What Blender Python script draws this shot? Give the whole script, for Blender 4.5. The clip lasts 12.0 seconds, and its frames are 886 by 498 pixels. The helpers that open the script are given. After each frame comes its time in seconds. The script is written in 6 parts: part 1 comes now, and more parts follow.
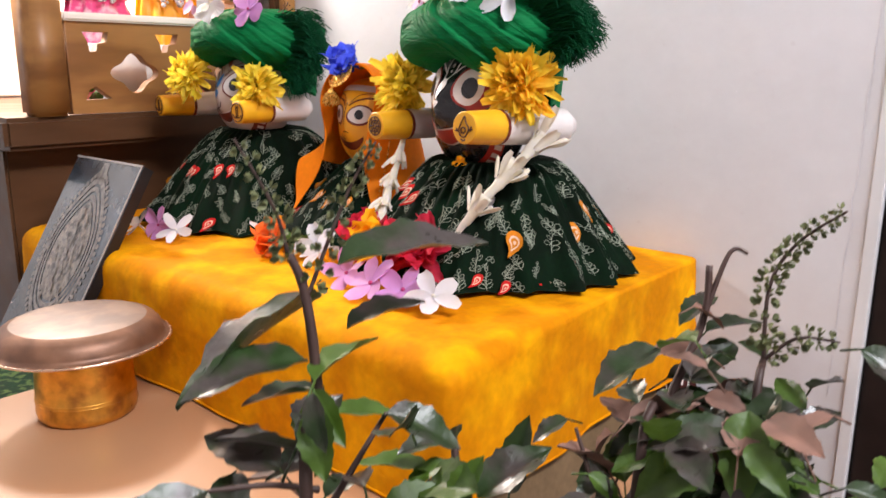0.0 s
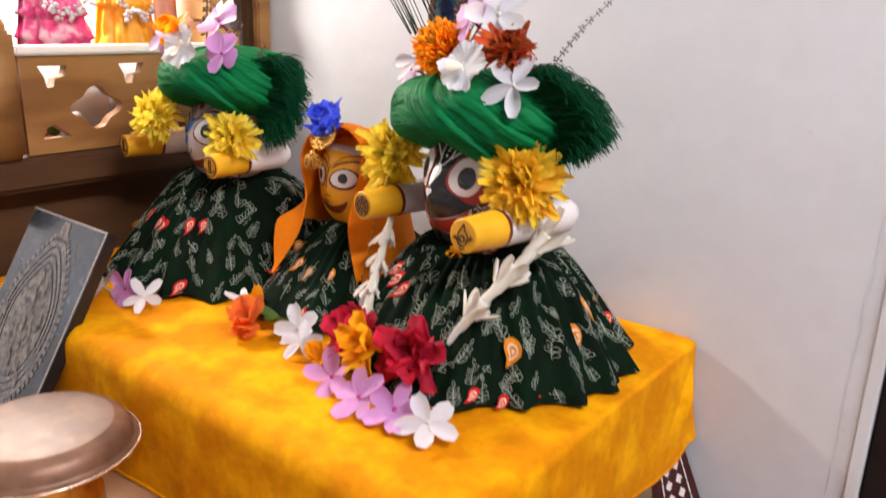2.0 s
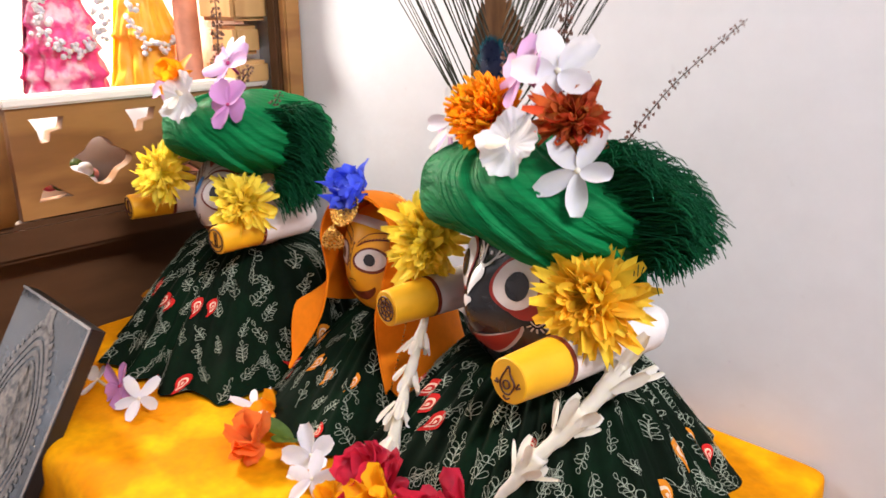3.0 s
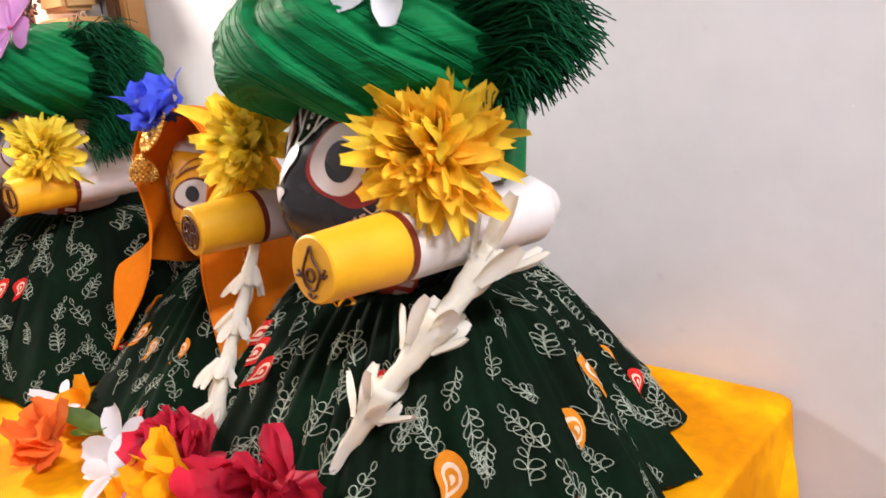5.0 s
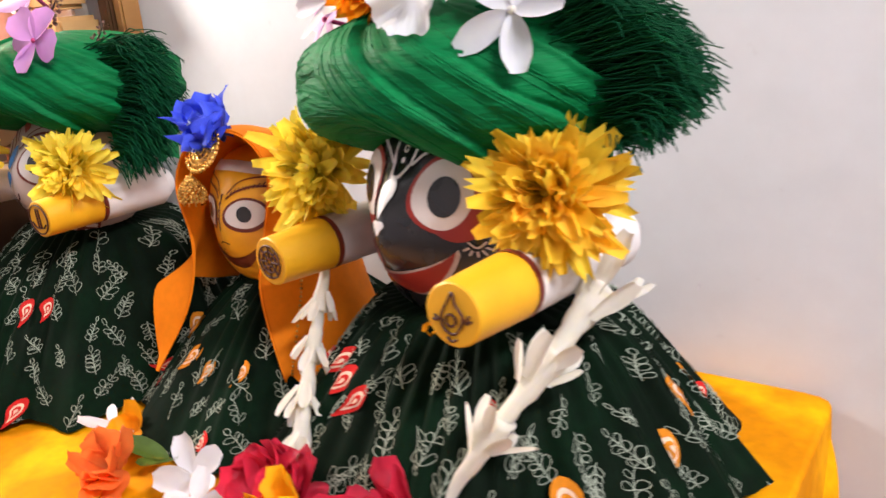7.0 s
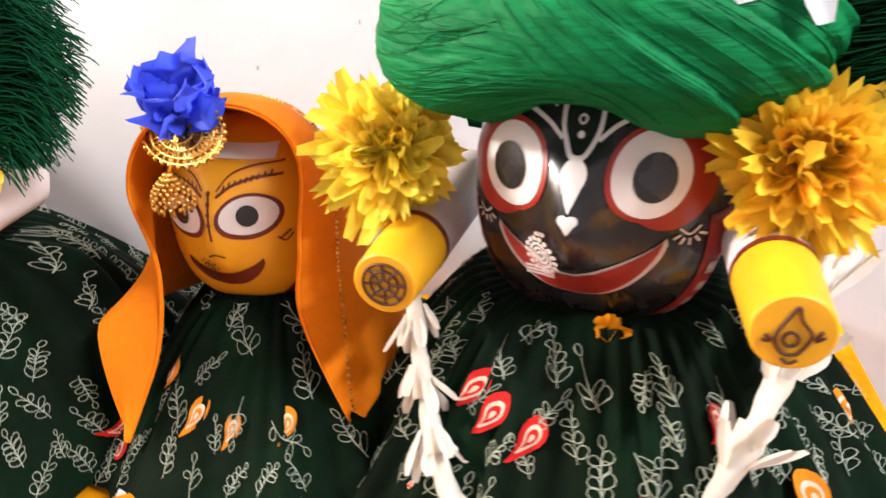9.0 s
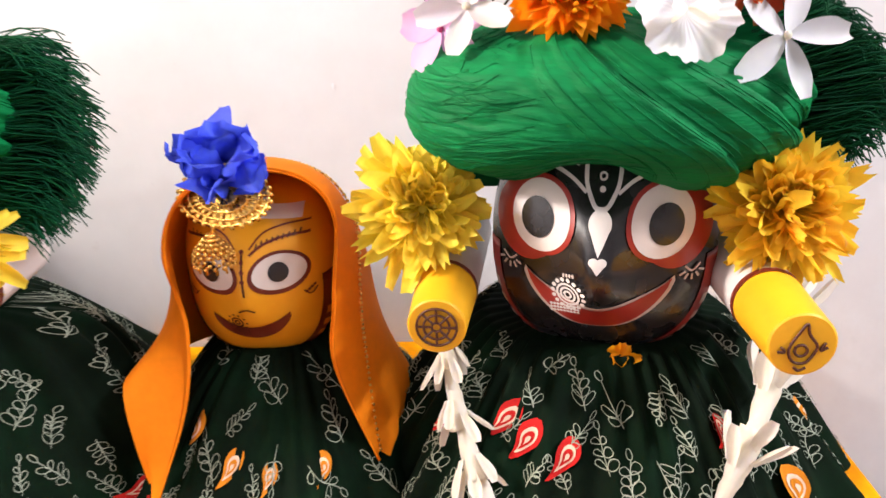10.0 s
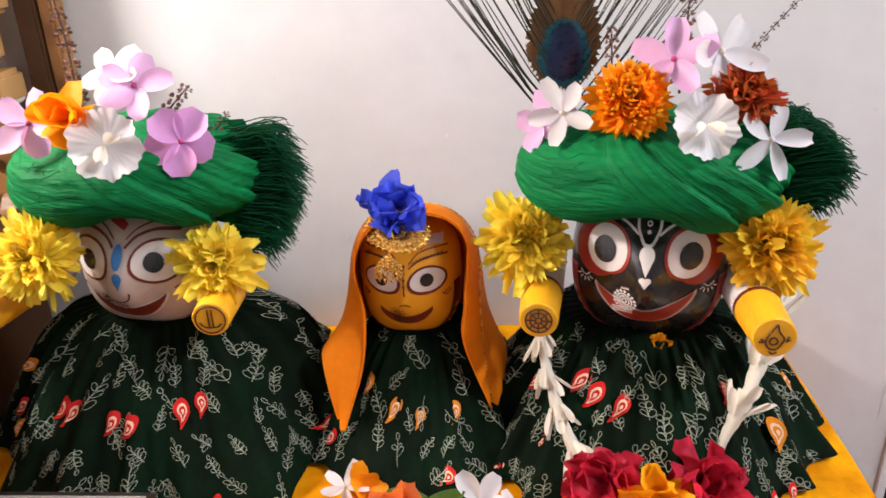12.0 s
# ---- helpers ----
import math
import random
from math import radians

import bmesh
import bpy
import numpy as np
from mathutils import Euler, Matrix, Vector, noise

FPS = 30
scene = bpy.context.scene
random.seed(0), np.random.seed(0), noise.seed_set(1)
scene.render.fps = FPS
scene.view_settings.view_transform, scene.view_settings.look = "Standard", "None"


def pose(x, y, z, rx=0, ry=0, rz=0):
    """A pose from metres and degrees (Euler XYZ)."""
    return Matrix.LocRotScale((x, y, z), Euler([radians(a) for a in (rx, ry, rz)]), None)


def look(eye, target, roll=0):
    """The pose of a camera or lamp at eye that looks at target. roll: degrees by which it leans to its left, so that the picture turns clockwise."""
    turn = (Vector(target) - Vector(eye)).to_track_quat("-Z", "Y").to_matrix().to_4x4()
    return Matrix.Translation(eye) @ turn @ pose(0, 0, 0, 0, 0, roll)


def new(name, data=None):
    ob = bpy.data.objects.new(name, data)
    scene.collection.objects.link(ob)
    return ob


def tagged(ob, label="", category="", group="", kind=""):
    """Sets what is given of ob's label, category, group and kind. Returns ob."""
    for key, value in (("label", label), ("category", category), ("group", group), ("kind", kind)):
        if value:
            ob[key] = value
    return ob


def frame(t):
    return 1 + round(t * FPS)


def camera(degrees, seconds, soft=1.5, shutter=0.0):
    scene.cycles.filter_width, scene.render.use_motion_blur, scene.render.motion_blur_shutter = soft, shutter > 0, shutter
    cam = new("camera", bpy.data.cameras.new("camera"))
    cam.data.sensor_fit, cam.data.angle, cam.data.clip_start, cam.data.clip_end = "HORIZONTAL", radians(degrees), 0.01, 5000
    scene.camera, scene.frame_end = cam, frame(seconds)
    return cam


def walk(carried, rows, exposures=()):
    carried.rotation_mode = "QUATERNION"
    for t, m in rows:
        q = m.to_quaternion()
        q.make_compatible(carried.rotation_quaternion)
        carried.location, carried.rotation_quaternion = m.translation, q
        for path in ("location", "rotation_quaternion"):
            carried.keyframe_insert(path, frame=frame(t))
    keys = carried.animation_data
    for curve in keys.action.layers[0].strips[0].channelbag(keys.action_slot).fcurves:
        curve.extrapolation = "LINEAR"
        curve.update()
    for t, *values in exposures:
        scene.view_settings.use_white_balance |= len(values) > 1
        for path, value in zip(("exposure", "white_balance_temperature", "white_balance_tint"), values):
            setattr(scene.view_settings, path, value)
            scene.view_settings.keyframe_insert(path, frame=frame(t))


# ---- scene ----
cam = camera(59.0, 12.0, shutter=0.5)
# seconds, eye, target, roll
ROWS = [
    (0, (-0.002, 0.014, 0.99), (-1.268, 1.493, 0.532), 0.3),
    (0.5, (0.0, 0.014, 1.008), (-1.244, 1.511, 0.547), 0.1),
    (1, (-0.003, 0.007, 1.03), (-1.245, 1.505, 0.569), 1.6),
    (1.5, (-0.033, 0.022, 1.056), (-1.188, 1.545, 0.466), 2.9),
    (2, (-0.063, 0.054, 1.089), (-1.241, 1.561, 0.505), 1.8),
    (2.5, (-0.109, 0.112, 1.127), (-1.358, 1.551, 0.52), 1.7),
    (2.7, (-0.129, 0.145, 1.136), (-1.418, 1.538, 0.505), 1.1),
    (4.3, (-0.165, 0.296, 1.006), (-1.478, 1.697, 0.446), -6.0),
    (4.5, (-0.162, 0.305, 1.009), (-1.427, 1.749, 0.449), -5.7),
    (5, (-0.164, 0.297, 1.017), (-1.434, 1.749, 0.49), -5.2),
    (5.5, (-0.167, 0.284, 1.022), (-1.444, 1.745, 0.54), -2.9),
    (6, (-0.162, 0.28, 1.026), (-1.419, 1.751, 0.517), -3.4),
    (6.5, (-0.182, 0.273, 1.035), (-1.378, 1.785, 0.503), -2.6),
    (7, (-0.217, 0.256, 1.047), (-1.339, 1.799, 0.445), -4.8),
    (7.2, (-0.241, 0.252, 1.052), (-1.31, 1.822, 0.425), -5.2),
    (9, (-0.417, 0.259, 1.066), (-0.773, 2.024, 0.195), -3.7),
    (9.5, (-0.475, 0.243, 1.065), (-0.562, 2.08, 0.278), -2.4),
    (10, (-0.481, 0.223, 1.081), (-0.483, 2.07, 0.315), -1.5),
    (10.5, (-0.501, 0.174, 1.098), (-0.522, 2.019, 0.328), -2.1),
    (11, (-0.513, 0.113, 1.146), (-0.524, 1.975, 0.416), -0.1),
    (11.5, (-0.519, 0.086, 1.162), (-0.547, 1.918, 0.359), -1.4),
    (12, (-0.517, 0.083, 1.169), (-0.618, 1.903, 0.346), -1.9),
]
EXPOSURES = [(0.0, 0.45), (1.0, 0.27), (1.5, 0.22), (2.5, 0.42), (4.5, 0.55), (5.5, 0.6), (6.5, 0.55), (7.0, 0.60), (9.0, 1.0), (9.5, 0.95), (10.0, 0.84), (11.0, 0.48), (12.0, 0.36)]
walk(cam, [(t, look(eye, target, roll)) for t, eye, target, roll in ROWS], EXPOSURES)

SHRINE_W, TUBE_W = 24.0, 30.0

# ---- world and lamps ----
world = bpy.data.worlds.new("room_world")
scene.world = world
world.use_nodes = True
world.node_tree.nodes["Background"].inputs[0].default_value = (0.9, 0.93, 1.0, 1)
world.node_tree.nodes["Background"].inputs[1].default_value = 0.05


def area_lamp(name, m, power, colour, sx, sy):
    data = bpy.data.lights.new(name, "AREA")
    data.shape, data.size, data.size_y, data.energy, data.color = "RECTANGLE", sx, sy, power, colour
    ob = new(name, data)
    ob.matrix_world = m
    return ob


def bulb(name, place, power, colour, radius):
    data = bpy.data.lights.new(name, "POINT")
    data.energy, data.color, data.shadow_soft_size = power, colour, radius
    ob = new(name, data)
    ob.location = place
    return ob


# the shrine's own lamp, and the tube light of the room
bulb("shrine_lamp", (-1.18, 0.455, 1.38), SHRINE_W, (1.0, 0.94, 0.88), 0.05)
area_lamp("tube_light", look((0.86, 0.14, 2.22), (-0.45, 0.52, 0.9)), TUBE_W, (0.94, 0.94, 1.0), 1.0, 0.12)


# ---- materials ----
def mat(name, colour, rough=0.6, metal=0.0, var=0.12, scale=40.0, bump=0.0, bump_scale=None, stretch=(1, 1, 1),
        second=None, second_scale=None, second_lo=0.45, second_hi=0.6, sheen=0.0, coat=0.0, trans=0.0, random_hue=0.0, spec=0.5):
    """A principled material with colour varied at two scales, and fine relief."""
    m = bpy.data.materials.new(name)
    m.use_nodes = True
    t = m.node_tree
    b = t.nodes["Principled BSDF"]
    b.inputs["Roughness"].default_value = rough
    b.inputs["Metallic"].default_value = metal
    b.inputs["Specular IOR Level"].default_value = spec
    if sheen:
        b.inputs["Sheen Weight"].default_value = sheen
        b.inputs["Sheen Roughness"].default_value = 0.4
        b.inputs["Sheen Tint"].default_value = (*colour, 1)
    if coat:
        b.inputs["Coat Weight"].default_value = coat
        b.inputs["Coat Roughness"].default_value = 0.12
    co = t.nodes.new("ShaderNodeTexCoord")
    mp = t.nodes.new("ShaderNodeMapping")
    mp.inputs["Scale"].default_value = stretch
    t.links.new(co.outputs["Object"], mp.inputs[0])

    def noise_node(s, detail=4.0):
        n = t.nodes.new("ShaderNodeTexNoise")
        n.inputs["Scale"].default_value = s
        n.inputs["Detail"].default_value = detail
        t.links.new(mp.outputs[0], n.inputs["Vector"])
        return n

    def ramp(source, lo, hi, a, c):
        r = t.nodes.new("ShaderNodeMapRange")
        r.inputs[1].default_value, r.inputs[2].default_value = lo, hi
        r.inputs[3].default_value, r.inputs[4].default_value = a, c
        t.links.new(source, r.inputs[0])
        return r.outputs[0]

    fine, broad = noise_node(scale), noise_node(scale * 0.13, 2.0)
    rgb = t.nodes.new("ShaderNodeRGB")
    rgb.outputs[0].default_value = (*colour, 1)
    out = rgb.outputs[0]
    if second:
        mixer = t.nodes.new("ShaderNodeMix")
        mixer.data_type = "RGBA"
        spots = noise_node(second_scale or scale * 0.4, 3.0)
        t.links.new(ramp(spots.outputs[0], second_lo, second_hi, 0, 1), mixer.inputs[0])
        t.links.new(out, mixer.inputs[6])
        mixer.inputs[7].default_value = (*second, 1)
        out = mixer.outputs[2]
    for src in (fine, broad):
        hs = t.nodes.new("ShaderNodeHueSaturation")
        t.links.new(ramp(src.outputs[0], 0.25, 0.75, 1 - var, 1 + var), hs.inputs["Value"])
        t.links.new(out, hs.inputs["Color"])
        out = hs.outputs[0]
    if random_hue:
        isl = t.nodes.new("ShaderNodeNewGeometry")
        hs = t.nodes.new("ShaderNodeHueSaturation")
        t.links.new(ramp(isl.outputs["Random Per Island"], 0, 1, 0.5 - random_hue, 0.5 + random_hue), hs.inputs["Hue"])
        t.links.new(ramp(isl.outputs["Random Per Island"], 0, 1, 1.15, 0.8), hs.inputs["Value"])
        t.links.new(out, hs.inputs["Color"])
        out = hs.outputs[0]
    t.links.new(out, b.inputs["Base Color"])
    t.links.new(ramp(fine.outputs[0], 0.2, 0.8, max(0.02, rough - 0.08), min(1, rough + 0.08)), b.inputs["Roughness"])
    if bump:
        bn = t.nodes.new("ShaderNodeBump")
        bn.inputs["Strength"].default_value = 1.0
        bn.inputs["Distance"].default_value = bump
        t.links.new(noise_node(bump_scale or scale, 3.0).outputs[0], bn.inputs["Height"])
        t.links.new(bn.outputs[0], b.inputs["Normal"])
    if trans:
        b.inputs["Subsurface Weight"].default_value = trans
        b.inputs["Subsurface Radius"].default_value = (0.004, 0.004, 0.002)
        b.inputs["Subsurface Scale"].default_value = 1.0
        thin = t.nodes.new("ShaderNodeBsdfTranslucent")
        blend = t.nodes.new("ShaderNodeMixShader")
        blend.inputs[0].default_value = min(0.45, 0.15 + 0.5 * trans)
        t.links.new(out, thin.inputs["Color"])
        t.links.new(b.outputs[0], blend.inputs[1])
        t.links.new(thin.outputs[0], blend.inputs[2])
        t.links.new(blend.outputs[0], t.nodes["Material Output"].inputs["Surface"])
    return m


PLASTER = mat("white_plaster", (0.70, 0.69, 0.715), 0.75, var=0.025, scale=60, bump=0.0012, bump_scale=26,
              second=(0.66, 0.64, 0.66), second_scale=48, second_lo=0.71, second_hi=0.77)
CHIP = mat("bare_grey_plaster", (0.74, 0.72, 0.76), 0.9, var=0.15, scale=300)
TRIM_WHITE = mat("white_gloss_trim", (0.76, 0.75, 0.76), 0.5, var=0.03, scale=30)
DARK_FRAME = mat("dark_brown_paint", (0.020, 0.012, 0.010), 0.45, var=0.2, scale=60, bump=0.0003, spec=0.2)
DOOR_BROWN = mat("speckled_brown_door", (0.33, 0.21, 0.17), 0.6, var=0.2, scale=90, second=(0.12, 0.06, 0.05), second_scale=70)
FLOOR_TILE = mat("floor_tile", (0.24, 0.21, 0.19), 0.35, var=0.06, scale=12)
CEILING = mat("ceiling_white", (0.75, 0.75, 0.75), 0.9, var=0.02, scale=10)
VELVET = mat("yellow_velvet", (0.64, 0.220, 0.001), 0.78, var=0.10, scale=150, bump=0.0022, bump_scale=42, sheen=0.45,
             second=(0.83, 0.36, 0.002), second_scale=24, second_lo=0.42, second_hi=0.62, spec=0.08)
CREAM = mat("peach_cream_laminate", (0.43, 0.225, 0.115), 0.45, var=0.04, scale=18)
GREEN_BROCADE = mat("dark_green_brocade", (0.006, 0.030, 0.012), 0.75, var=0.3, scale=200, bump=0.0006,
                    second=(0.07, 0.12, 0.035), second_scale=130, second_lo=0.52, second_hi=0.6, spec=0.1)
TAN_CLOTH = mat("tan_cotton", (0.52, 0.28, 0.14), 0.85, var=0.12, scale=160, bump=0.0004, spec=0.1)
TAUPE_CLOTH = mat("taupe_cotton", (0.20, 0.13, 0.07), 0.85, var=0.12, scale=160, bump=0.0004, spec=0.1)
MAROON_CLOTH = mat("maroon_cotton", (0.055, 0.016, 0.014), 0.85, var=0.2, scale=160, bump=0.0004, spec=0.08)
THREAD_WHITE = mat("white_weave", (0.70, 0.62, 0.58), 0.85, var=0.1, scale=200)
GOLD_THREAD = mat("gold_thread", (0.62, 0.34, 0.08), 0.4, 0.6, var=0.3, scale=400, bump=0.0002)
WOOD = mat("polished_teak", (0.34, 0.155, 0.045), 0.42, var=0.14, scale=55, stretch=(1, 0.25, 1), bump=0.0003,
           second=(0.22, 0.09, 0.026), second_scale=30)
WOOD_PALE = mat("pale_teak", (0.52, 0.29, 0.11), 0.42, var=0.12, scale=60, stretch=(1, 1, 0.25), bump=0.0002,
                second=(0.38, 0.19, 0.065), second_scale=30)
WOOD_DARK = mat("dark_stained_wood", (0.085, 0.038, 0.017), 0.4, var=0.2, scale=50, stretch=(1, 0.2, 1), bump=0.0003, spec=0.25)
RAIL_WHITE = mat("white_rail_cap", (0.78, 0.70, 0.62), 0.5, var=0.04, scale=40)
SHRINE_CREAM = mat("cream_shrine_lining", (0.80, 0.70, 0.60), 0.6, var=0.08, scale=25, second=(0.75, 0.45, 0.30), second_scale=18, second_lo=0.55, second_hi=0.7)
PINK_SILK = mat("pink_silk", (0.75, 0.06, 0.22), 0.5, var=0.25, scale=90, bump=0.001, second=(0.8, 0.45, 0.5), second_scale=60)
YELLOW_SILK = mat("yellow_silk", (0.85, 0.38, 0.02), 0.5, var=0.2, scale=60, bump=0.001)
SALMON = mat("salmon_stone", (0.72, 0.33, 0.22), 0.6, var=0.15, scale=70)
MARBLE = mat("white_marble", (0.8, 0.76, 0.72), 0.35, var=0.05, scale=30)
BRASS = mat("worn_brass", (0.72, 0.39, 0.07), 0.33, 0.95, var=0.22, scale=90, bump=0.0004, bump_scale=70,
            second=(0.42, 0.20, 0.05), second_scale=60, second_lo=0.5, second_hi=0.7)
COPPER = mat("tarnished_copper", (0.17, 0.085, 0.052), 0.45, 0.35, var=0.2, scale=70, bump=0.0006, bump_scale=45,
             second=(0.24, 0.12, 0.07), second_scale=30)
SCUFFED = mat("scuffed_pale_copper", (0.17, 0.105, 0.08), 0.5, 0.1, var=0.2, scale=60, bump=0.0005, bump_scale=60, second=(0.22, 0.14, 0.10), second_scale=45)
COPPER_RIM = mat("bright_copper_rim", (0.75, 0.55, 0.42), 0.25, 0.9, var=0.1, scale=80)
GOLD = mat("gold_filigree", (0.80, 0.48, 0.12), 0.28, 1.0, var=0.25, scale=400, bump=0.0003)
PRINT_DARK = mat("slate_blue_print", (0.024, 0.032, 0.042), 0.25, var=0.35, scale=60, coat=0.5, second=(0.055, 0.075, 0.10), second_scale=14)
PRINT_SILVER = mat("silver_print", (0.19, 0.16, 0.135), 0.35, var=0.35, scale=260, second=(0.10, 0.08, 0.07), second_scale=210, coat=0.5)
PRINT_GREY = mat("grey_bronze_print", (0.20, 0.165, 0.13), 0.35, var=0.4, scale=200, second=(0.045, 0.036, 0.03), second_scale=140, coat=0.5)
FRAME_BLACK = mat("black_frame_edge", (0.010, 0.010, 0.011), 0.35, var=0.2, scale=60)
GLASS_EDGE = mat("pale_bevelled_edge", (0.34, 0.31, 0.29), 0.3, var=0.1, scale=60)

BLACK_PAINT = mat("glossy_black_enamel", (0.016, 0.014, 0.016), 0.26, var=0.2, scale=60, bump=0.0002, bump_scale=120, coat=0.4)
OCHRE_PAINT = mat("ochre_yellow_enamel", (0.83, 0.37, 0.014), 0.38, var=0.08, scale=60, bump=0.0002, bump_scale=120, coat=0.2)
WHITE_PAINT = mat("white_enamel", (0.74, 0.68, 0.66), 0.42, var=0.05, scale=70, bump=0.0002, bump_scale=110, coat=0.15)
FACE_WHITE = mat("mauve_white_enamel", (0.56, 0.45, 0.40), 0.42, var=0.08, scale=70, bump=0.0002, bump_scale=110, coat=0.15)
RED_PAINT = mat("red_oxide_enamel", (0.34, 0.020, 0.012), 0.4, var=0.15, scale=80, coat=0.15)
MAROON_PAINT = mat("maroon_enamel", (0.17, 0.022, 0.010), 0.45, var=0.15, scale=80)
BLUE_PAINT = mat("sky_blue_enamel", (0.02, 0.16, 0.42), 0.4, var=0.12, scale=80)
YELLOW_PAINT = mat("yellow_arm_enamel", (0.80, 0.40, 0.012), 0.45, var=0.09, scale=70, bump=0.0002, bump_scale=120)
LINE_DARK = mat("dark_brown_line", (0.07, 0.014, 0.006), 0.5, var=0.1, scale=80)

SKIRT = mat("dark_green_printed_cotton", (0.0032, 0.0078, 0.0038), 0.8, var=0.25, scale=240, bump=0.0004, bump_scale=90,
            second=(0.0026, 0.0105, 0.0042), second_scale=26, spec=0.06)
PRINT_LEAF = mat("white_leaf_print", (0.30, 0.33, 0.26), 0.8, var=0.25, scale=300, spec=0.05)
PRINT_RED = mat("red_paisley_print", (0.50, 0.020, 0.018), 0.8, var=0.15, scale=300, spec=0.05)
PRINT_ORANGE = mat("orange_paisley_print", (0.60, 0.20, 0.015), 0.8, var=0.15, scale=300, spec=0.05)
PRINT_CREAM = mat("cream_paisley_print", (0.74, 0.52, 0.38), 0.8, var=0.15, scale=300, spec=0.05)
TURBAN = mat("emerald_crepe", (0.0015, 0.150, 0.042), 0.65, var=0.2, scale=260, stretch=(0.35, 0.35, 2.6), bump=0.0006, bump_scale=240, sheen=0.06, spec=0.12)
FRINGE = mat("dark_emerald_thread", (0.003, 0.062, 0.022), 0.65, var=0.2, scale=200, random_hue=0.012, spec=0.1)
VEIL = mat("orange_felt_silk", (0.88, 0.23, 0.008), 0.62, var=0.06, scale=200, bump=0.0002, bump_scale=160, sheen=0.3, spec=0.1)

CHRYS_LEMON = mat("lemon_chrysanthemum", (1.0, 0.80, 0.09), 0.6, var=0.1, scale=160, trans=0.35, random_hue=0.012, spec=0.2)
CHRYS_GOLD = mat("golden_chrysanthemum", (1.0, 0.66, 0.05), 0.6, var=0.1, scale=160, trans=0.35, random_hue=0.012, spec=0.2)
MARIGOLD = mat("orange_marigold", (1.0, 0.37, 0.008), 0.6, var=0.12, scale=160, trans=0.6, random_hue=0.012, spec=0.2)
RUST = mat("rust_chrysanthemum", (0.52, 0.10, 0.025), 0.6, var=0.15, scale=160, trans=0.6, random_hue=0.015, spec=0.2)
PINK = mat("mauve_pink_petal", (0.68, 0.33, 0.66), 0.6, var=0.06, scale=130, trans=0.25)
PALE_PINK = mat("pale_pink_petal", (0.74, 0.44, 0.70), 0.6, var=0.06, scale=130, trans=0.25)
WHITE_PETAL = mat("white_petal", (0.74, 0.72, 0.74), 0.6, var=0.04, scale=130, trans=0.25)
CREAM_BUD = mat("ivory_tuberose", (0.83, 0.78, 0.68), 0.6, var=0.06, scale=130, trans=0.3)
BLUE_PETAL = mat("blue_pea_petal", (0.06, 0.10, 0.68), 0.6, var=0.2, scale=160, trans=0.6, bump=0.0006, bump_scale=220, spec=0.2)
CRIMSON = mat("crimson_rose_petal", (0.62, 0.025, 0.075), 0.55, var=0.2, scale=130, trans=0.6, random_hue=0.015, spec=0.25)
CORAL = mat("coral_petal", (0.86, 0.20, 0.045), 0.6, var=0.1, scale=130, trans=0.6, random_hue=0.015, spec=0.2)
YELLOW_PETAL = mat("yellow_petal", (0.90, 0.45, 0.012), 0.55, var=0.08, scale=130, trans=0.6, spec=0.2)
EYE_DOT = mat("magenta_throat", (0.45, 0.03, 0.15), 0.6)
STEM_GREEN = mat("pale_green_stem", (0.20, 0.26, 0.07), 0.6, var=0.15, scale=200)
LEAF = mat("basil_leaf", (0.026, 0.050, 0.014), 0.32, var=0.25, scale=220, bump=0.0004, bump_scale=260, trans=0.1, second=(0.07, 0.055, 0.05), second_scale=90, random_hue=0.02)
LEAF_LIGHT = mat("young_basil_leaf", (0.070, 0.130, 0.014), 0.45, var=0.2, scale=220, bump=0.0004, bump_scale=260, trans=0.15, random_hue=0.02)
STEM_DARK = mat("purple_brown_stem", (0.055, 0.026, 0.020), 0.6, var=0.2, scale=200)
SEED = mat("dry_brown_calyx", (0.23, 0.115, 0.085), 0.7, var=0.25, scale=200, random_hue=0.02)
SEED_GREEN = mat("green_calyx", (0.16, 0.18, 0.075), 0.7, var=0.25, scale=200, random_hue=0.02)
BARB = mat("dark_feather_barb", (0.035, 0.034, 0.020), 0.45, var=0.2, scale=200, spec=0.2)
FEATHER_BRONZE = mat("bronze_feather", (0.19, 0.085, 0.025), 0.35, 0.3, var=0.3, scale=300, stretch=(1, 1, 0.2))
FEATHER_TEAL = mat("teal_feather", (0.005, 0.10, 0.13), 0.3, 0.3, var=0.2, scale=300)
FEATHER_BLUE = mat("midnight_blue_feather", (0.004, 0.012, 0.05), 0.3, 0.2, var=0.2, scale=300)
CLAY = mat("terracotta", (0.36, 0.14, 0.07), 0.8, var=0.15, scale=40, bump=0.0008, spec=0.2)
SOIL = mat("dark_soil", (0.045, 0.03, 0.02), 0.95, var=0.35, scale=160, bump=0.003, bump_scale=120, spec=0.1)


# ---- mesh tools ----
rnd = random.Random(7)
V = Vector


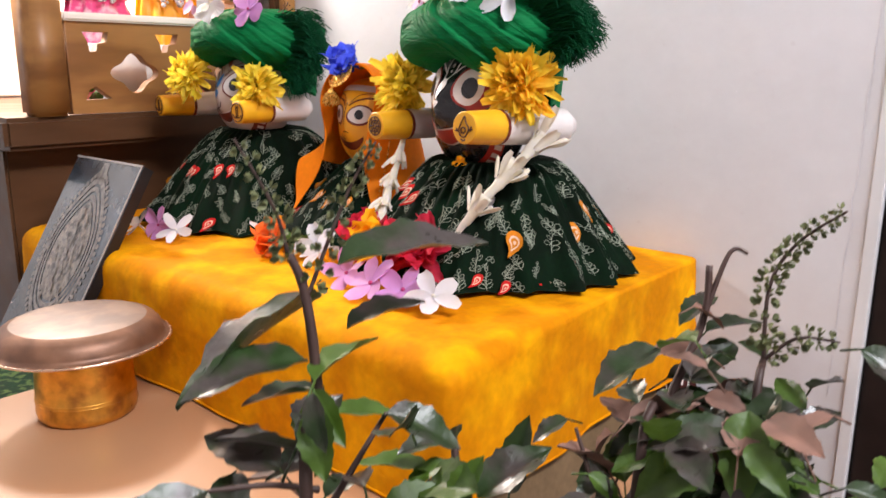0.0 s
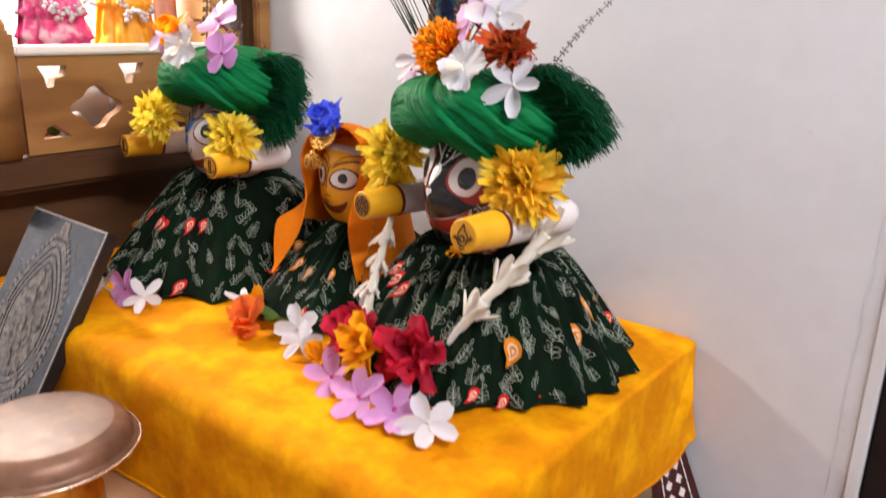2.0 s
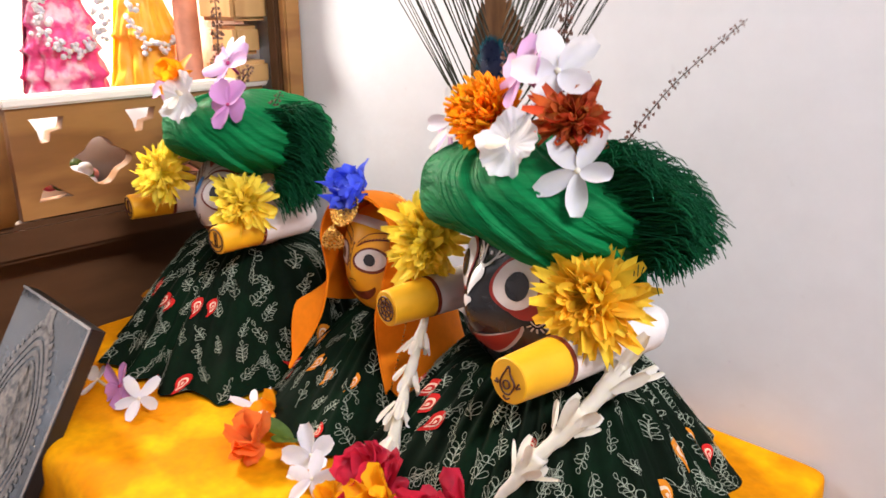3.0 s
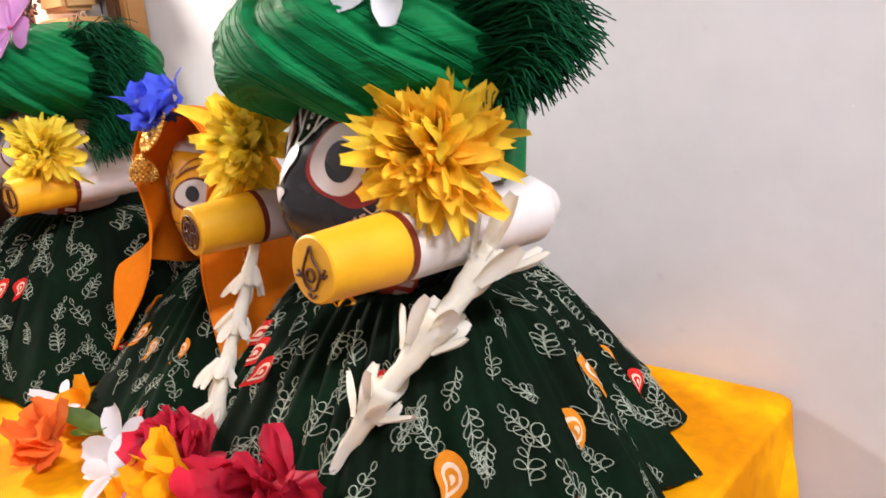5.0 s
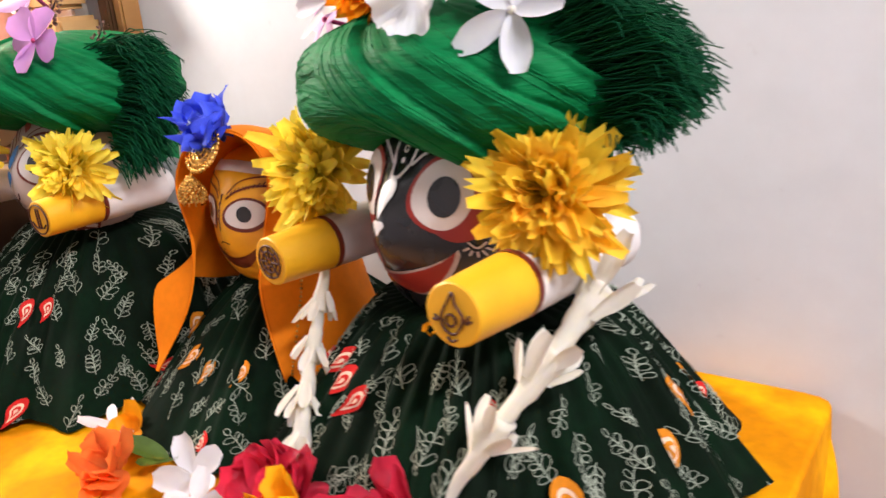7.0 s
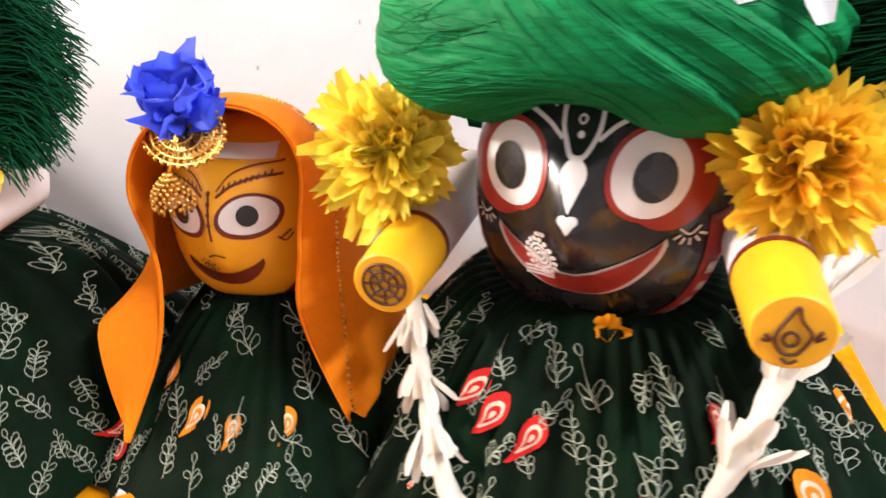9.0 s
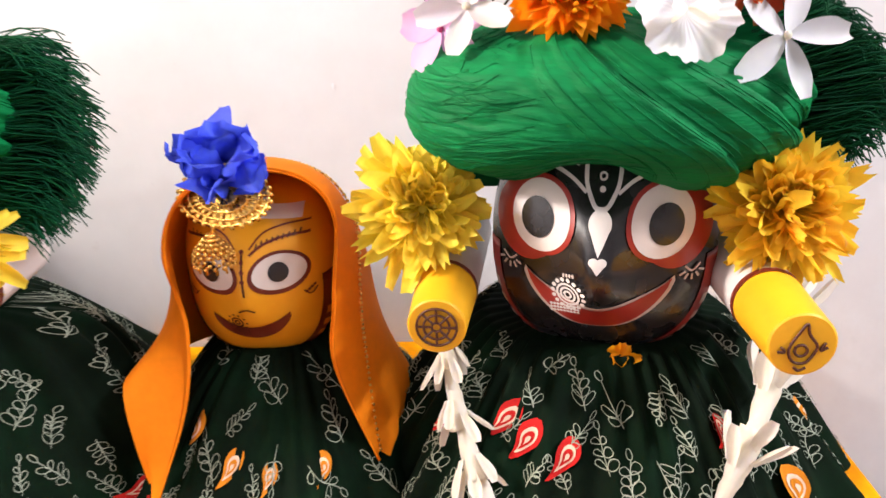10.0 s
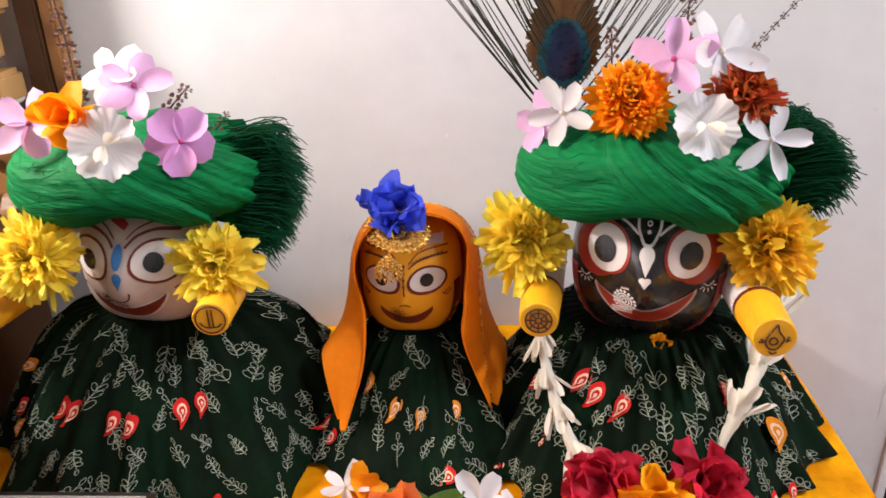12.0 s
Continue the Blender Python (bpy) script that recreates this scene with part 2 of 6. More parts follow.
class Shape:
    """Vertices, faces and material numbers, gathered and then made into one mesh."""

    def __init__(self):
        self.v, self.f, self.m = [], [], []

    def grid(self, fn, nu, nv, mi=0, close_u=False):
        base = len(self.v)
        cols = nu if close_u else nu + 1
        for i in range(cols):
            for j in range(nv + 1):
                self.v.append(tuple(fn(i / nu, j / nv)))
        for i in range(nu):
            a, b = base + i * (nv + 1), base + ((i + 1) % cols) * (nv + 1)
            for j in range(nv):
                self.f.append((a + j, b + j, b + j + 1, a + j + 1))
                self.m.append(mi)

    def tube(self, pts, radius, sides=6, mi=0, cap=True):
        pts = [V(p) for p in pts]
        n = len(pts)
        rad = radius if callable(radius) else (lambda s: radius)
        base = len(self.v)
        side = None
        for i, p in enumerate(pts):
            d = (pts[min(i + 1, n - 1)] - pts[max(i - 1, 0)]).normalized()
            if side is None:
                side = d.cross(V((0.31, 0.2, 0.93)))
                if side.length < 1e-4:
                    side = d.cross(V((1, 0, 0)))
            side = (side - d * side.dot(d)).normalized()
            up = d.cross(side)
            r = rad(i / max(1, n - 1))
            for k in range(sides):
                a = 2 * math.pi * k / sides
                self.v.append(tuple(p + r * (math.cos(a) * side + math.sin(a) * up)))
        for i in range(n - 1):
            for k in range(sides):
                a, b = base + i * sides + k, base + i * sides + (k + 1) % sides
                self.f.append((a, b, b + sides, a + sides))
                self.m.append(mi)
        if cap:
            self.f.append(tuple(base + k for k in reversed(range(sides))))
            self.f.append(tuple(base + (n - 1) * sides + k for k in range(sides)))
            self.m += [mi, mi]

    def ball(self, c, r, mi=0, nu=8, nv=6, sq=(1, 1, 1)):
        c = V(c)
        self.grid(lambda u, w: c + V((r * sq[0] * math.cos(2 * math.pi * u) * math.sin(math.pi * w),
                                      r * sq[1] * math.sin(2 * math.pi * u) * math.sin(math.pi * w),
                                      -r * sq[2] * math.cos(math.pi * w))), nu, nv, mi, True)

    def lathe(self, c, profile, n=40, mi=0):
        c = V(c)
        k = len(profile) - 1

        def fn(u, w):
            r, z = profile[round(w * k)]
            a = 2 * math.pi * u
            return c + V((r * math.cos(a), r * math.sin(a), z))
        self.grid(fn, n, k, mi, True)

    def box(self, lo, hi, mi=0, bevel=0.0):
        bm = bmesh.new()
        bmesh.ops.create_cube(bm, size=1)
        for q in bm.verts:
            q.co = V([lo[i] + (q.co[i] + 0.5) * (hi[i] - lo[i]) for i in range(3)])
        if bevel:
            bmesh.ops.bevel(bm, geom=bm.edges[:], offset=bevel, segments=2, affect="EDGES")
        self.take(bm, mi)

    def take(self, bm, mi=0):
        bm.verts.index_update()
        base = len(self.v)
        self.v += [tuple(q.co) for q in bm.verts]
        for f in bm.faces:
            self.f.append(tuple(base + q.index for q in f.verts))
            self.m.append(mi)
        bm.free()

    def made(self, name, mats, origin=(0, 0, 0), smooth=True):
        me = bpy.data.meshes.new(name)
        o = V(origin)
        me.from_pydata([tuple(V(p) - o) for p in self.v], [], self.f)
        for m in mats:
            me.materials.append(m)
        me.polygons.foreach_set("material_index", self.m)
        me.polygons.foreach_set("use_smooth", [smooth] * len(me.polygons))
        me.update()
        return me


def thing(name, origin, label, category, group="", kind=""):
    ob = new(name)
    ob.empty_display_size = 0.02
    ob.location = origin
    return tagged(ob, label, category, group, kind)


def part(name, shape, mats, parent, label="", smooth=True, kind=""):
    """A Shape in world places as one mesh under a thing or a part."""
    mats = mats if isinstance(mats, (list, tuple)) else [mats]
    o = V(parent.location)
    up = parent.parent
    while up:
        o += V(up.location)
        up = up.parent
    ob = new(name, shape.made(name, mats, o, smooth))
    ob.parent = parent
    return tagged(ob, label, kind=kind)


def solo(name, shape, mats, origin, label, category, group="", kind="", smooth=True):
    mats = mats if isinstance(mats, (list, tuple)) else [mats]
    ob = new(name, shape.made(name, mats, origin, smooth))
    ob.location = origin
    return tagged(ob, label, category, group, kind)


def basis(normal, spin=0.0):
    """Axes a, b, n with n along normal."""
    n = V(normal).normalized()
    a = n.cross(V((0, 0, 1)))
    if a.length < 1e-3:
        a = V((1, 0, 0))
    a.normalize()
    b = n.cross(a)
    c, s = math.cos(spin), math.sin(spin)
    return a * c + b * s, b * c - a * s, n


def lerp(a, b, s):
    return a + (b - a) * s


def bezier(p, s):
    p = [V(q) for q in p]
    while len(p) > 1:
        p = [lerp(p[i], p[i + 1], s) for i in range(len(p) - 1)]
    return p[0]


def chain(pts, n):
    """n + 1 points along a smooth line through pts."""
    pts = [V(p) for p in pts]
    out = []
    k = len(pts) - 1
    for i in range(n + 1):
        s = i / n * k
        j = min(int(s), k - 1)
        s -= j
        p0, p1, p2, p3 = pts[max(j - 1, 0)], pts[j], pts[j + 1], pts[min(j + 2, k)]
        out.append(0.5 * (2 * p1 + (p2 - p0) * s + (2 * p0 - 5 * p1 + 4 * p2 - p3) * s * s + (3 * p1 - p0 - 3 * p2 + p3) * s ** 3))
    return out


# ---- the room ----
sh = Shape()
sh.box((-1.6, 0.692, 0), (-0.143, 0.812, 2.5))
north = solo("wall_north", sh, PLASTER, (-0.9, 0.75, 0), "white painted plaster wall with small chips and scratches", "wall", kind="structure", smooth=False)
sh = Shape()
sh.box((0.95, 0.692, 0), (1.5, 0.812, 2.5))
sh.box((-0.143, 0.692, 2.08), (0.95, 0.812, 2.5))
solo("wall_north_2", sh, PLASTER, (1.2, 0.75, 0), "white painted plaster wall beside the door", "wall", kind="structure", smooth=False)
sh = Shape()
sh.box((-1.72, -2.2, 0), (-1.6, 0.812, 2.5))
solo("wall_west", sh, PLASTER, (-1.66, -0.7, 0), "white painted plaster wall", "wall", kind="structure", smooth=False)
sh = Shape()
sh.box((1.5, -2.2, 0), (1.62, 0.812, 2.5))
solo("wall_east", sh, PLASTER, (1.56, -0.7, 0), "white painted plaster wall", "wall", kind="structure", smooth=False)
sh = Shape()
sh.box((-1.72, -2.32, 0), (1.62, -2.2, 2.5))
solo("wall_south", sh, PLASTER, (0, -2.26, 0), "white painted plaster wall", "wall", kind="structure", smooth=False)
sh = Shape()
sh.box((-1.72, -2.32, -0.1), (1.62, 0.9, 0))
solo("floor", sh, FLOOR_TILE, (0, -0.7, 0), "pale stone tiled floor", "floor", kind="structure", smooth=False)
sh = Shape()
sh.box((-1.72, -2.32, 2.5), (1.62, 0.9, 2.6))
solo("ceiling", sh, CEILING, (0, -0.7, 2.5), "white painted ceiling", "ceiling", kind="structure", smooth=False)

door = thing("door_1", (0.4, 0.70, 0), "dark brown door frame with a speckled brown door", "door", kind="structure")
sh = Shape()
sh.box((-0.1425, 0.6895, 0), (-0.1325, 0.81, 2.08), bevel=0.001)
part("edge_strip", sh, TRIM_WHITE, door, "white plaster edge strip", smooth=False)
sh = Shape()
sh.box((-0.132, 0.694, 0), (-0.083, 0.80, 2.08), bevel=0.003)
part("frame_post", sh, DARK_FRAME, door, smooth=False)
sh = Shape()
sh.box((0.884, 0.676, 0), (0.95, 0.80, 2.08), bevel=0.003)
part("frame_post", sh, DARK_FRAME, door, smooth=False)
sh = Shape()
sh.box((-0.083, 0.676, 2.02), (0.884, 0.80, 2.08), bevel=0.003)
part("frame_head", sh, DARK_FRAME, door, smooth=False)
sh = Shape()
sh.box((-0.083, 0.725, 0.005), (0.884, 0.765, 2.02), bevel=0.002)
part("door_leaf", sh, DOOR_BROWN, door, "speckled brown door leaf", smooth=False)

# chips and a hairline crack in the plaster
rc = random.Random(17)
for i in range(24):
    cx, cz = rc.uniform(-0.80, -0.15), rc.uniform(0.76, 1.24)
    w, h, tilt = rc.uniform(0.0004, 0.0013), rc.uniform(0.0006, 0.0045), rc.uniform(-0.25, 0.25)
    sh = Shape()
    for k in range(9):
        a = 2 * math.pi * k / 9
        q = rc.uniform(0.6, 1.1)
        sh.v.append((cx + w * q * math.cos(a) + tilt * h * math.sin(a), 0.6915 + 0.0001 * (k % 2), cz + h * q * math.sin(a)))
    sh.f.append(tuple(range(9)))
    sh.m.append(0)
    part("plaster_chip", sh, CHIP, north, smooth=False)
sh = Shape()
pts = [(-0.152 + 0.006 * noise.noise((z * 9, 1, 4)) + 0.003 * noise.noise((z * 40, 2, 4)) - 0.02 * max(0, 0.98 - z) ** 0.8 * 0.5, 0.6918, z) for z in (0.72 + 0.012 * i for i in range(44))]
sh.tube(pts, 0.0002, 4)
part("hairline_crack", sh, CHIP, north)

# ---- tables and cloths ----
table = thing("table", (-0.48, 0.38, 0), "low table with a peach-cream laminate top", "table")
sh = Shape()
sh.box((-0.672, 0.06, 0.695), (-0.287, 0.686, 0.720), bevel=0.003)
part("tabletop", sh, CREAM, table, smooth=False)
for lx in (-0.65, -0.31):
    for ly in (0.09, 0.655):
        sh = Shape()
        sh.box((lx - 0.02, ly - 0.02, 0), (lx + 0.02, ly + 0.02, 0.694), bevel=0.003)
        part("leg", sh, WOOD, table, smooth=False)

side = thing("side_stand", (-0.78, 0.2, 0), "side stand covered with dark green brocade cloth", "stand")
sh = Shape()
sh.box((-0.876, 0.02, 0.0), (-0.674, 0.334, 0.712), bevel=0.004)
part("body", sh, WOOD_DARK, side, smooth=False)
sh = Shape()
sh.grid(lambda u, w: (lerp(-0.878, -0.6725, u), lerp(0.016, 0.335, w),
                      0.7185 + 0.003 * noise.noise((u * 5, w * 7, 2)) + 0.002 * math.sin(u * 9 + w * 4)), 40, 50)
part("brocade_cover", sh, GREEN_BROCADE, side, "dark green brocade cover")

X0, X1, Y0, Y1, ZT, ZB = -0.874, -0.2725, 0.337, 0.689, 0.822, 0.7225


def velvet_point(u, w):
    """u runs round the plan, w from the hem over the rounded edge to the middle of the top."""
    cx, cy = (X0 + X1) / 2, (Y0 + Y1) / 2
    a = 2 * math.pi * u
    ca, sa = math.cos(a), math.sin(a)
    hx, hy = (X1 - X0) / 2, (Y1 - Y0) / 2
    k = (abs(ca) ** 50 + abs(sa) ** 50) ** (-1 / 50)
    px, py = ca * k, sa * k
    wave = 0.0006 * math.sin(a * 17) + 0.0020 * noise.noise((px * 4, py * 4, 3.1))
    r = 0.0035 + 0.015 * min(1.0, max(0.0, -py))
    if w < 0.5:
        s = w / 0.5
        z = lerp(ZB, ZT - r, s)
        flare = (1 - s) * (0.004 + wave * 1.6)
        qx, qy = px * hx + flare * px, py * hy + min(flare, 0.001 if py > 0.9 else 1) * py
        # soft folds at the right end near the wall
        fold = math.exp(-((py - 0.72) / 0.10) ** 2) * (0.004 * (1 - s)) if px > 0.9 else 0
        qx += fold
        z += 0.006 * (1 - s) * (0.5 + 0.5 * math.sin(py * 6 + 1)) if px > 0.9 else 0
    elif w < 0.62:
        s = (w - 0.5) / 0.12 * math.pi / 2
        qx, qy = px * (hx - r * (1 - math.cos(s))), py * (hy - r * (1 - math.cos(s)))
        z = ZT - r + r * math.sin(s)
    else:
        s = (w - 0.62) / 0.38
        qx, qy = px * (hx - r) * (1 - s), py * (hy - r) * (1 - s)
        z = ZT + 0.0012 * noise.noise((qx * 18, qy * 18, 0.4)) * min(1, s * 4)
    return cx + qx, cy + qy, z


sh = Shape()
sh.grid(velvet_point, 420, 50, 0, True)
cover = solo("velvet_covered_platform", sh, VELVET, (-0.58, 0.51, ZB), "platform draped in a bright yellow velvet cloth", "platform")
sh = Shape()
sh.tube([velvet_point(i / 420, 0.0) for i in range(421)], 0.0012, 5, cap=False)
part("hem", sh, VELVET, cover)

sh = Shape()


def corner_fold(u, w):
    """A gathered fold that hangs at the back corner."""
    top = V((-0.2755, 0.672, 0.804))
    low = lerp(V((-0.2710, 0.585, 0.7275)), V((-0.2660, 0.688, 0.7290)), u)
    p = lerp(top, low, w)
    return p + V((0.010, 0, 0)) * math.sin(math.pi * u) * math.sin(math.pi * min(1, 0.15 + w)) * (0.4 + 0.6 * u) + V((0.0015, 0, 0))


sh.grid(corner_fold, 16, 20)
sh.grid(lambda u, w: V(corner_fold(u, w)) - V((0.0012, 0, 0)), 16, 20)
part("corner_fold", sh, VELVET, cover)

# hanging patterned cloth at the end of the table
hang = thing("patterned_tablecloth", (-0.275, 0.5, 0.45), "tan and maroon woven tablecloth hanging from the table end", "tablecloth")


def hang_point(u, w):
    y = lerp(0.20, 0.688, u)
    z = lerp(0.7205, 0.40, w)
    out = 0.004 + 0.012 * w * math.sin(u * 15) ** 2 + 0.10 * max(0, u - 0.80) ** 1.2 * min(1, w * 3) * 2.2 + 0.05 * w * u * u
    return -0.280 + out, y, z


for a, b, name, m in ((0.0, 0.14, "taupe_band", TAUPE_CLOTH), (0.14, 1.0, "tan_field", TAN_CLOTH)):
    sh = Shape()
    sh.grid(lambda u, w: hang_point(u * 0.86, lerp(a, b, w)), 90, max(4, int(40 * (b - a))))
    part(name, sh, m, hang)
sh = Shape()
sh.grid(lambda u, w: hang_point(lerp(0.86, 1.0, u), w), 24, 40)
part("woven_border", sh, MAROON_CLOTH, hang, "maroon border with white woven motifs")
sh = Shape()


def patch(fn, pts, off, mi=0):
    base = len(sh.v)
    for u, w in pts:
        p = V(fn(u, w))
        sh.v.append(tuple(p + V((off, -off * 0.4, 0))))
    sh.f.append(tuple(range(base, base + len(pts))))
    sh.m.append(mi)


for i in range(26):
    w0 = 0.03 + i * 0.037
    for u0 in (0.915, 0.95):
        patch(hang_point, [(u0 - 0.012, w0), (u0, w0 - 0.014), (u0 + 0.012, w0), (u0, w0 + 0.014)], 0.0012)
    patch(hang_point, [(0.893, w0 - 0.016), (0.897, w0 - 0.016), (0.897, w0 + 0.016), (0.893, w0 + 0.016)], 0.0012)
    patch(hang_point, [(0.972, w0 - 0.016), (0.976, w0 - 0.016), (0.976, w0 + 0.016), (0.972, w0 + 0.016)], 0.0012)
part("woven_motif", sh, THREAD_WHITE, hang, smooth=False)
sh = Shape()
for i in range(18):
    w0 = 0.06 + i * 0.05
    patch(hang_point, [(0.856, w0), (0.80, w0 + 0.018), (0.856, w0 + 0.036)], 0.0012)
for w0 in (0.145, 0.16):
    for i in range(40):
        patch(hang_point, [(i * 0.021, w0), (i * 0.021 + 0.021, w0), (i * 0.021 + 0.021, w0 + 0.004), (i * 0.021, w0 + 0.004)], 0.0012)
part("maroon_motif", sh, MAROON_CLOTH, hang, smooth=False)

# ---- the wooden shrine ----
FX = -0.880
shrine = thing("wooden_shrine", (-1.1, 0.5, 0), "carved teak home shrine with a pierced balustrade, lit inside", "shrine")
sh = Shape()
sh.box((-1.40, 0.345, 0.0), (-0.905, 0.688, 0.900), bevel=0.003)
part("base_cabinet", sh, WOOD_DARK, shrine, "dark stained base cabinet", smooth=False)
sh = Shape()
sh.box((-1.40, 0.335, 0.900), (-0.868, 0.689, 0.934), bevel=0.005)
part("ledge", sh, WOOD_DARK, shrine, smooth=False)


def pierced_panel(name, outline, holes, x, thick, m, parent):
    cu = bpy.data.curves.new(name, "CURVE")
    cu.dimensions, cu.fill_mode, cu.extrude, cu.bevel_depth = "2D", "BOTH", thick / 2, 0.0008
    for loop in [outline, *holes]:
        sp = cu.splines.new("POLY")
        sp.points.add(len(loop) - 1)
        for q, (a, b) in zip(sp.points, loop):
            q.co = (a, b, 0, 1)
        sp.use_cyclic_u = True
    tmp = bpy.data.objects.new(name, cu)
    scene.collection.objects.link(tmp)
    dg = bpy.context.evaluated_depsgraph_get()
    me = bpy.data.meshes.new_from_object(tmp.evaluated_get(dg))
    bpy.data.objects.remove(tmp)
    me.materials.clear()
    me.materials.append(m)
    turn = Matrix(((0, 0, 1, x), (1, 0, 0, 0), (0, 1, 0, 0), (0, 0, 0, 1)))
    me.transform(Matrix.Translation(-V(parent.location)) @ turn)
    ob = new(name, me)
    ob.parent = parent
    return ob


def lobed(cy, cz, ry, rz, lobes, n=36):
    return [(cy + ry * math.cos(a) * (1 + 0.16 * math.cos(lobes * a)), cz + rz * math.sin(a) * (1 + 0.16 * math.cos(lobes * a)))
            for a in (2 * math.pi * i / n for i in range(n))]


holes = []
for k in (0, 1):
    o = 0.135 * k
    holes.append(lobed(0.485 + o, 0.979, 0.026, 0.020, 4))
    for oy, flip in ((-0.043, 1), (0.043, -1)):
        cy = 0.485 + o + oy
        holes.append([(cy - 0.016, 1.024), (cy + 0.016, 1.024), (cy + 0.012, 1.012), (cy + 0.002, 1.010), (cy, 1.002), (cy - 0.008, 1.001), (cy - 0.010, 1.012)])
        if k == 0 and oy > 0:
            continue
        holes.append([(cy - 0.018, 0.949), (cy + 0.016, 0.950), (cy + 0.006, 0.957), (cy - 0.004, 0.965), (cy - 0.012, 0.962)])
pierced_panel("balustrade_panel", [(0.41, 0.936), (0.665, 0.936), (0.665, 1.034), (0.41, 1.034)], holes, FX, 0.012, WOOD, shrine)
sh = Shape()
sh.box((FX - 0.014, 0.405, 1.034), (FX + 0.012, 0.670, 1.043), bevel=0.002)
part("rail_cap", sh, RAIL_WHITE, shrine, "white rail cap", smooth=False)


def square_post(x, y, z0, z1, w, rounded):
    s = Shape()
    s.box((x - w, y - w, z0), (x + w, y + w, z1), bevel=0.004)
    if rounded:
        s.lathe((x, y, z1), [(w * 0.98, -0.002), (w * 0.95, 0.006), (w * 0.75, 0.013), (w * 0.4, 0.018), (0.0, 0.020)], 24)
    return s


part("newel_post", square_post(FX - 0.004, 0.386, 0.934, 1.058, 0.019, True), WOOD, shrine)
# moulded column by the wall, and its dark backing strip
sh = Shape()
prof = [(0.030, 0.934), (0.030, 0.96), (0.024, 0.965), (0.024, 1.03), (0.034, 1.035), (0.034, 1.060), (0.026, 1.066), (0.026, 1.095), (0.036, 1.10), (0.036, 1.128),
        (0.028, 1.134), (0.028, 1.30), (0.036, 1.306), (0.036, 1.34), (0.028, 1.345), (0.028, 1.60)]
for (r0, z0), (r1, z1) in zip(prof, prof[1:]):
    if z1 - z0 > 0.012:
        sh.box((-0.8950 - r0, 0.652 - r0 * 0.6, z0), (-0.8950 + r0 * 0.85, 0.652 + r0 * 0.6, z1), bevel=0.004)
part("column", sh, WOOD_PALE, shrine, "pale teak column with stepped mouldings", smooth=False)
sh = Shape()
sh.box((-0.8615, 0.668, 0.936), (-0.8460, 0.691, 1.62), bevel=0.002)
part("side_stile", sh, WOOD_DARK, shrine, smooth=False)
sh = Shape()
sh.box((-0.8455, 0.672, 0.936), (-0.834, 0.6915, 1.62), bevel=0.002)
part("edge_strip", sh, WOOD, shrine, "reddish brown edge strip", smooth=False)
part("rear_post", square_post(-1.37, 0.366, 0.934, 1.60, 0.017, False), WOOD, shrine)
part("front_post", square_post(-0.9, 0.352, 1.3, 1.60, 0.012, False), WOOD, shrine)
sh = Shape()
sh.box((-1.40, 0.674, 0.936), (-0.9105, 0.6905, 1.60), bevel=0.002)
part("back_panel", sh, SHRINE_CREAM, shrine, "cream shrine lining", smooth=False)
sh = Shape()
sh.box((-1.41, 0.36, 0.936), (-1.392, 0.6735, 1.60), bevel=0.002)
part("inner_panel", sh, SHRINE_CREAM, shrine, "cream shrine lining", smooth=False)
sh = Shape()
sh.box((-1.43, 0.33, 1.60), (-0.85, 0.691, 1.635), bevel=0.006)
sh.box((-1.36, 0.37, 1.635), (-0.92, 0.66, 1.665), bevel=0.006)
sh.lathe((-1.14, 0.51, 1.665), [(0.13, 0), (0.125, 0.03), (0.10, 0.09), (0.05, 0.14), (0.012, 0.17), (0.012, 0.20), (0.0, 0.21)], 32)
part("roof", sh, WOOD, shrine, smooth=False)


def draped_figure(place, h, w, mats, label, tiers):
    """A plain upright statue of simple round forms in cloth."""
    x, y, z = place
    s = Shape()

    def robe(u, v):
        a = 2 * math.pi * u
        tier = (v * tiers) % 1.0
        r = w * (1 - 0.55 * v ** 1.4) * (1 + 0.07 * math.sin(9 * a + v * 3) + 0.16 * (1 - tier) ** 2)
        r *= 1 + 0.10 * noise.noise((3 * math.cos(a), 3 * math.sin(a), v * 9 + w * 90)) + 0.05 * math.sin(23 * a + 5 * v) * (1 - tier)
        return x + r * math.cos(a) * 0.8, y + r * math.sin(a), z + h * 0.72 * v
    s.grid(robe, 90, 36, 0, True)
    # a shawl over one side and a garland round the shoulders
    s.grid(lambda u, v: (x + 0.8 * w * 1.08 * (1 - 0.45 * v) * math.cos(lerp(2.4, 4.6, u)) + 0.002 * math.sin(30 * u), y + w * 1.08 * (1 - 0.45 * v) * math.sin(lerp(2.4, 4.6, u)) - 0.004 * v,
                         z + h * (0.10 + 0.60 * v) - 0.010 * math.sin(3 * u)), 30, 12, 3)
    r = random.Random(int(w * 10000))
    for i in range(130):
        q = i / 129 * 2 * math.pi
        drop = 0.5 - 0.5 * math.cos(q)
        s.ball((x + 0.030 + 0.010 * r.random(), y + 0.8 * w * math.sin(q) + r.gauss(0, 0.0035), z + h * lerp(0.70, 0.30, drop) + r.gauss(0, 0.004)), r.uniform(0.0018, 0.0036), 1, 6, 4)
    s.ball((x, y, z + h * 0.82), h * 0.14, 1, 16, 10)
    s.lathe((x, y, z + h * 0.90), [(h * 0.13, 0), (h * 0.12, h * 0.06), (h * 0.05, h * 0.14), (0, h * 0.17)], 20, 2)
    solo("statue", s, mats, (x, y, z), label, "statue")


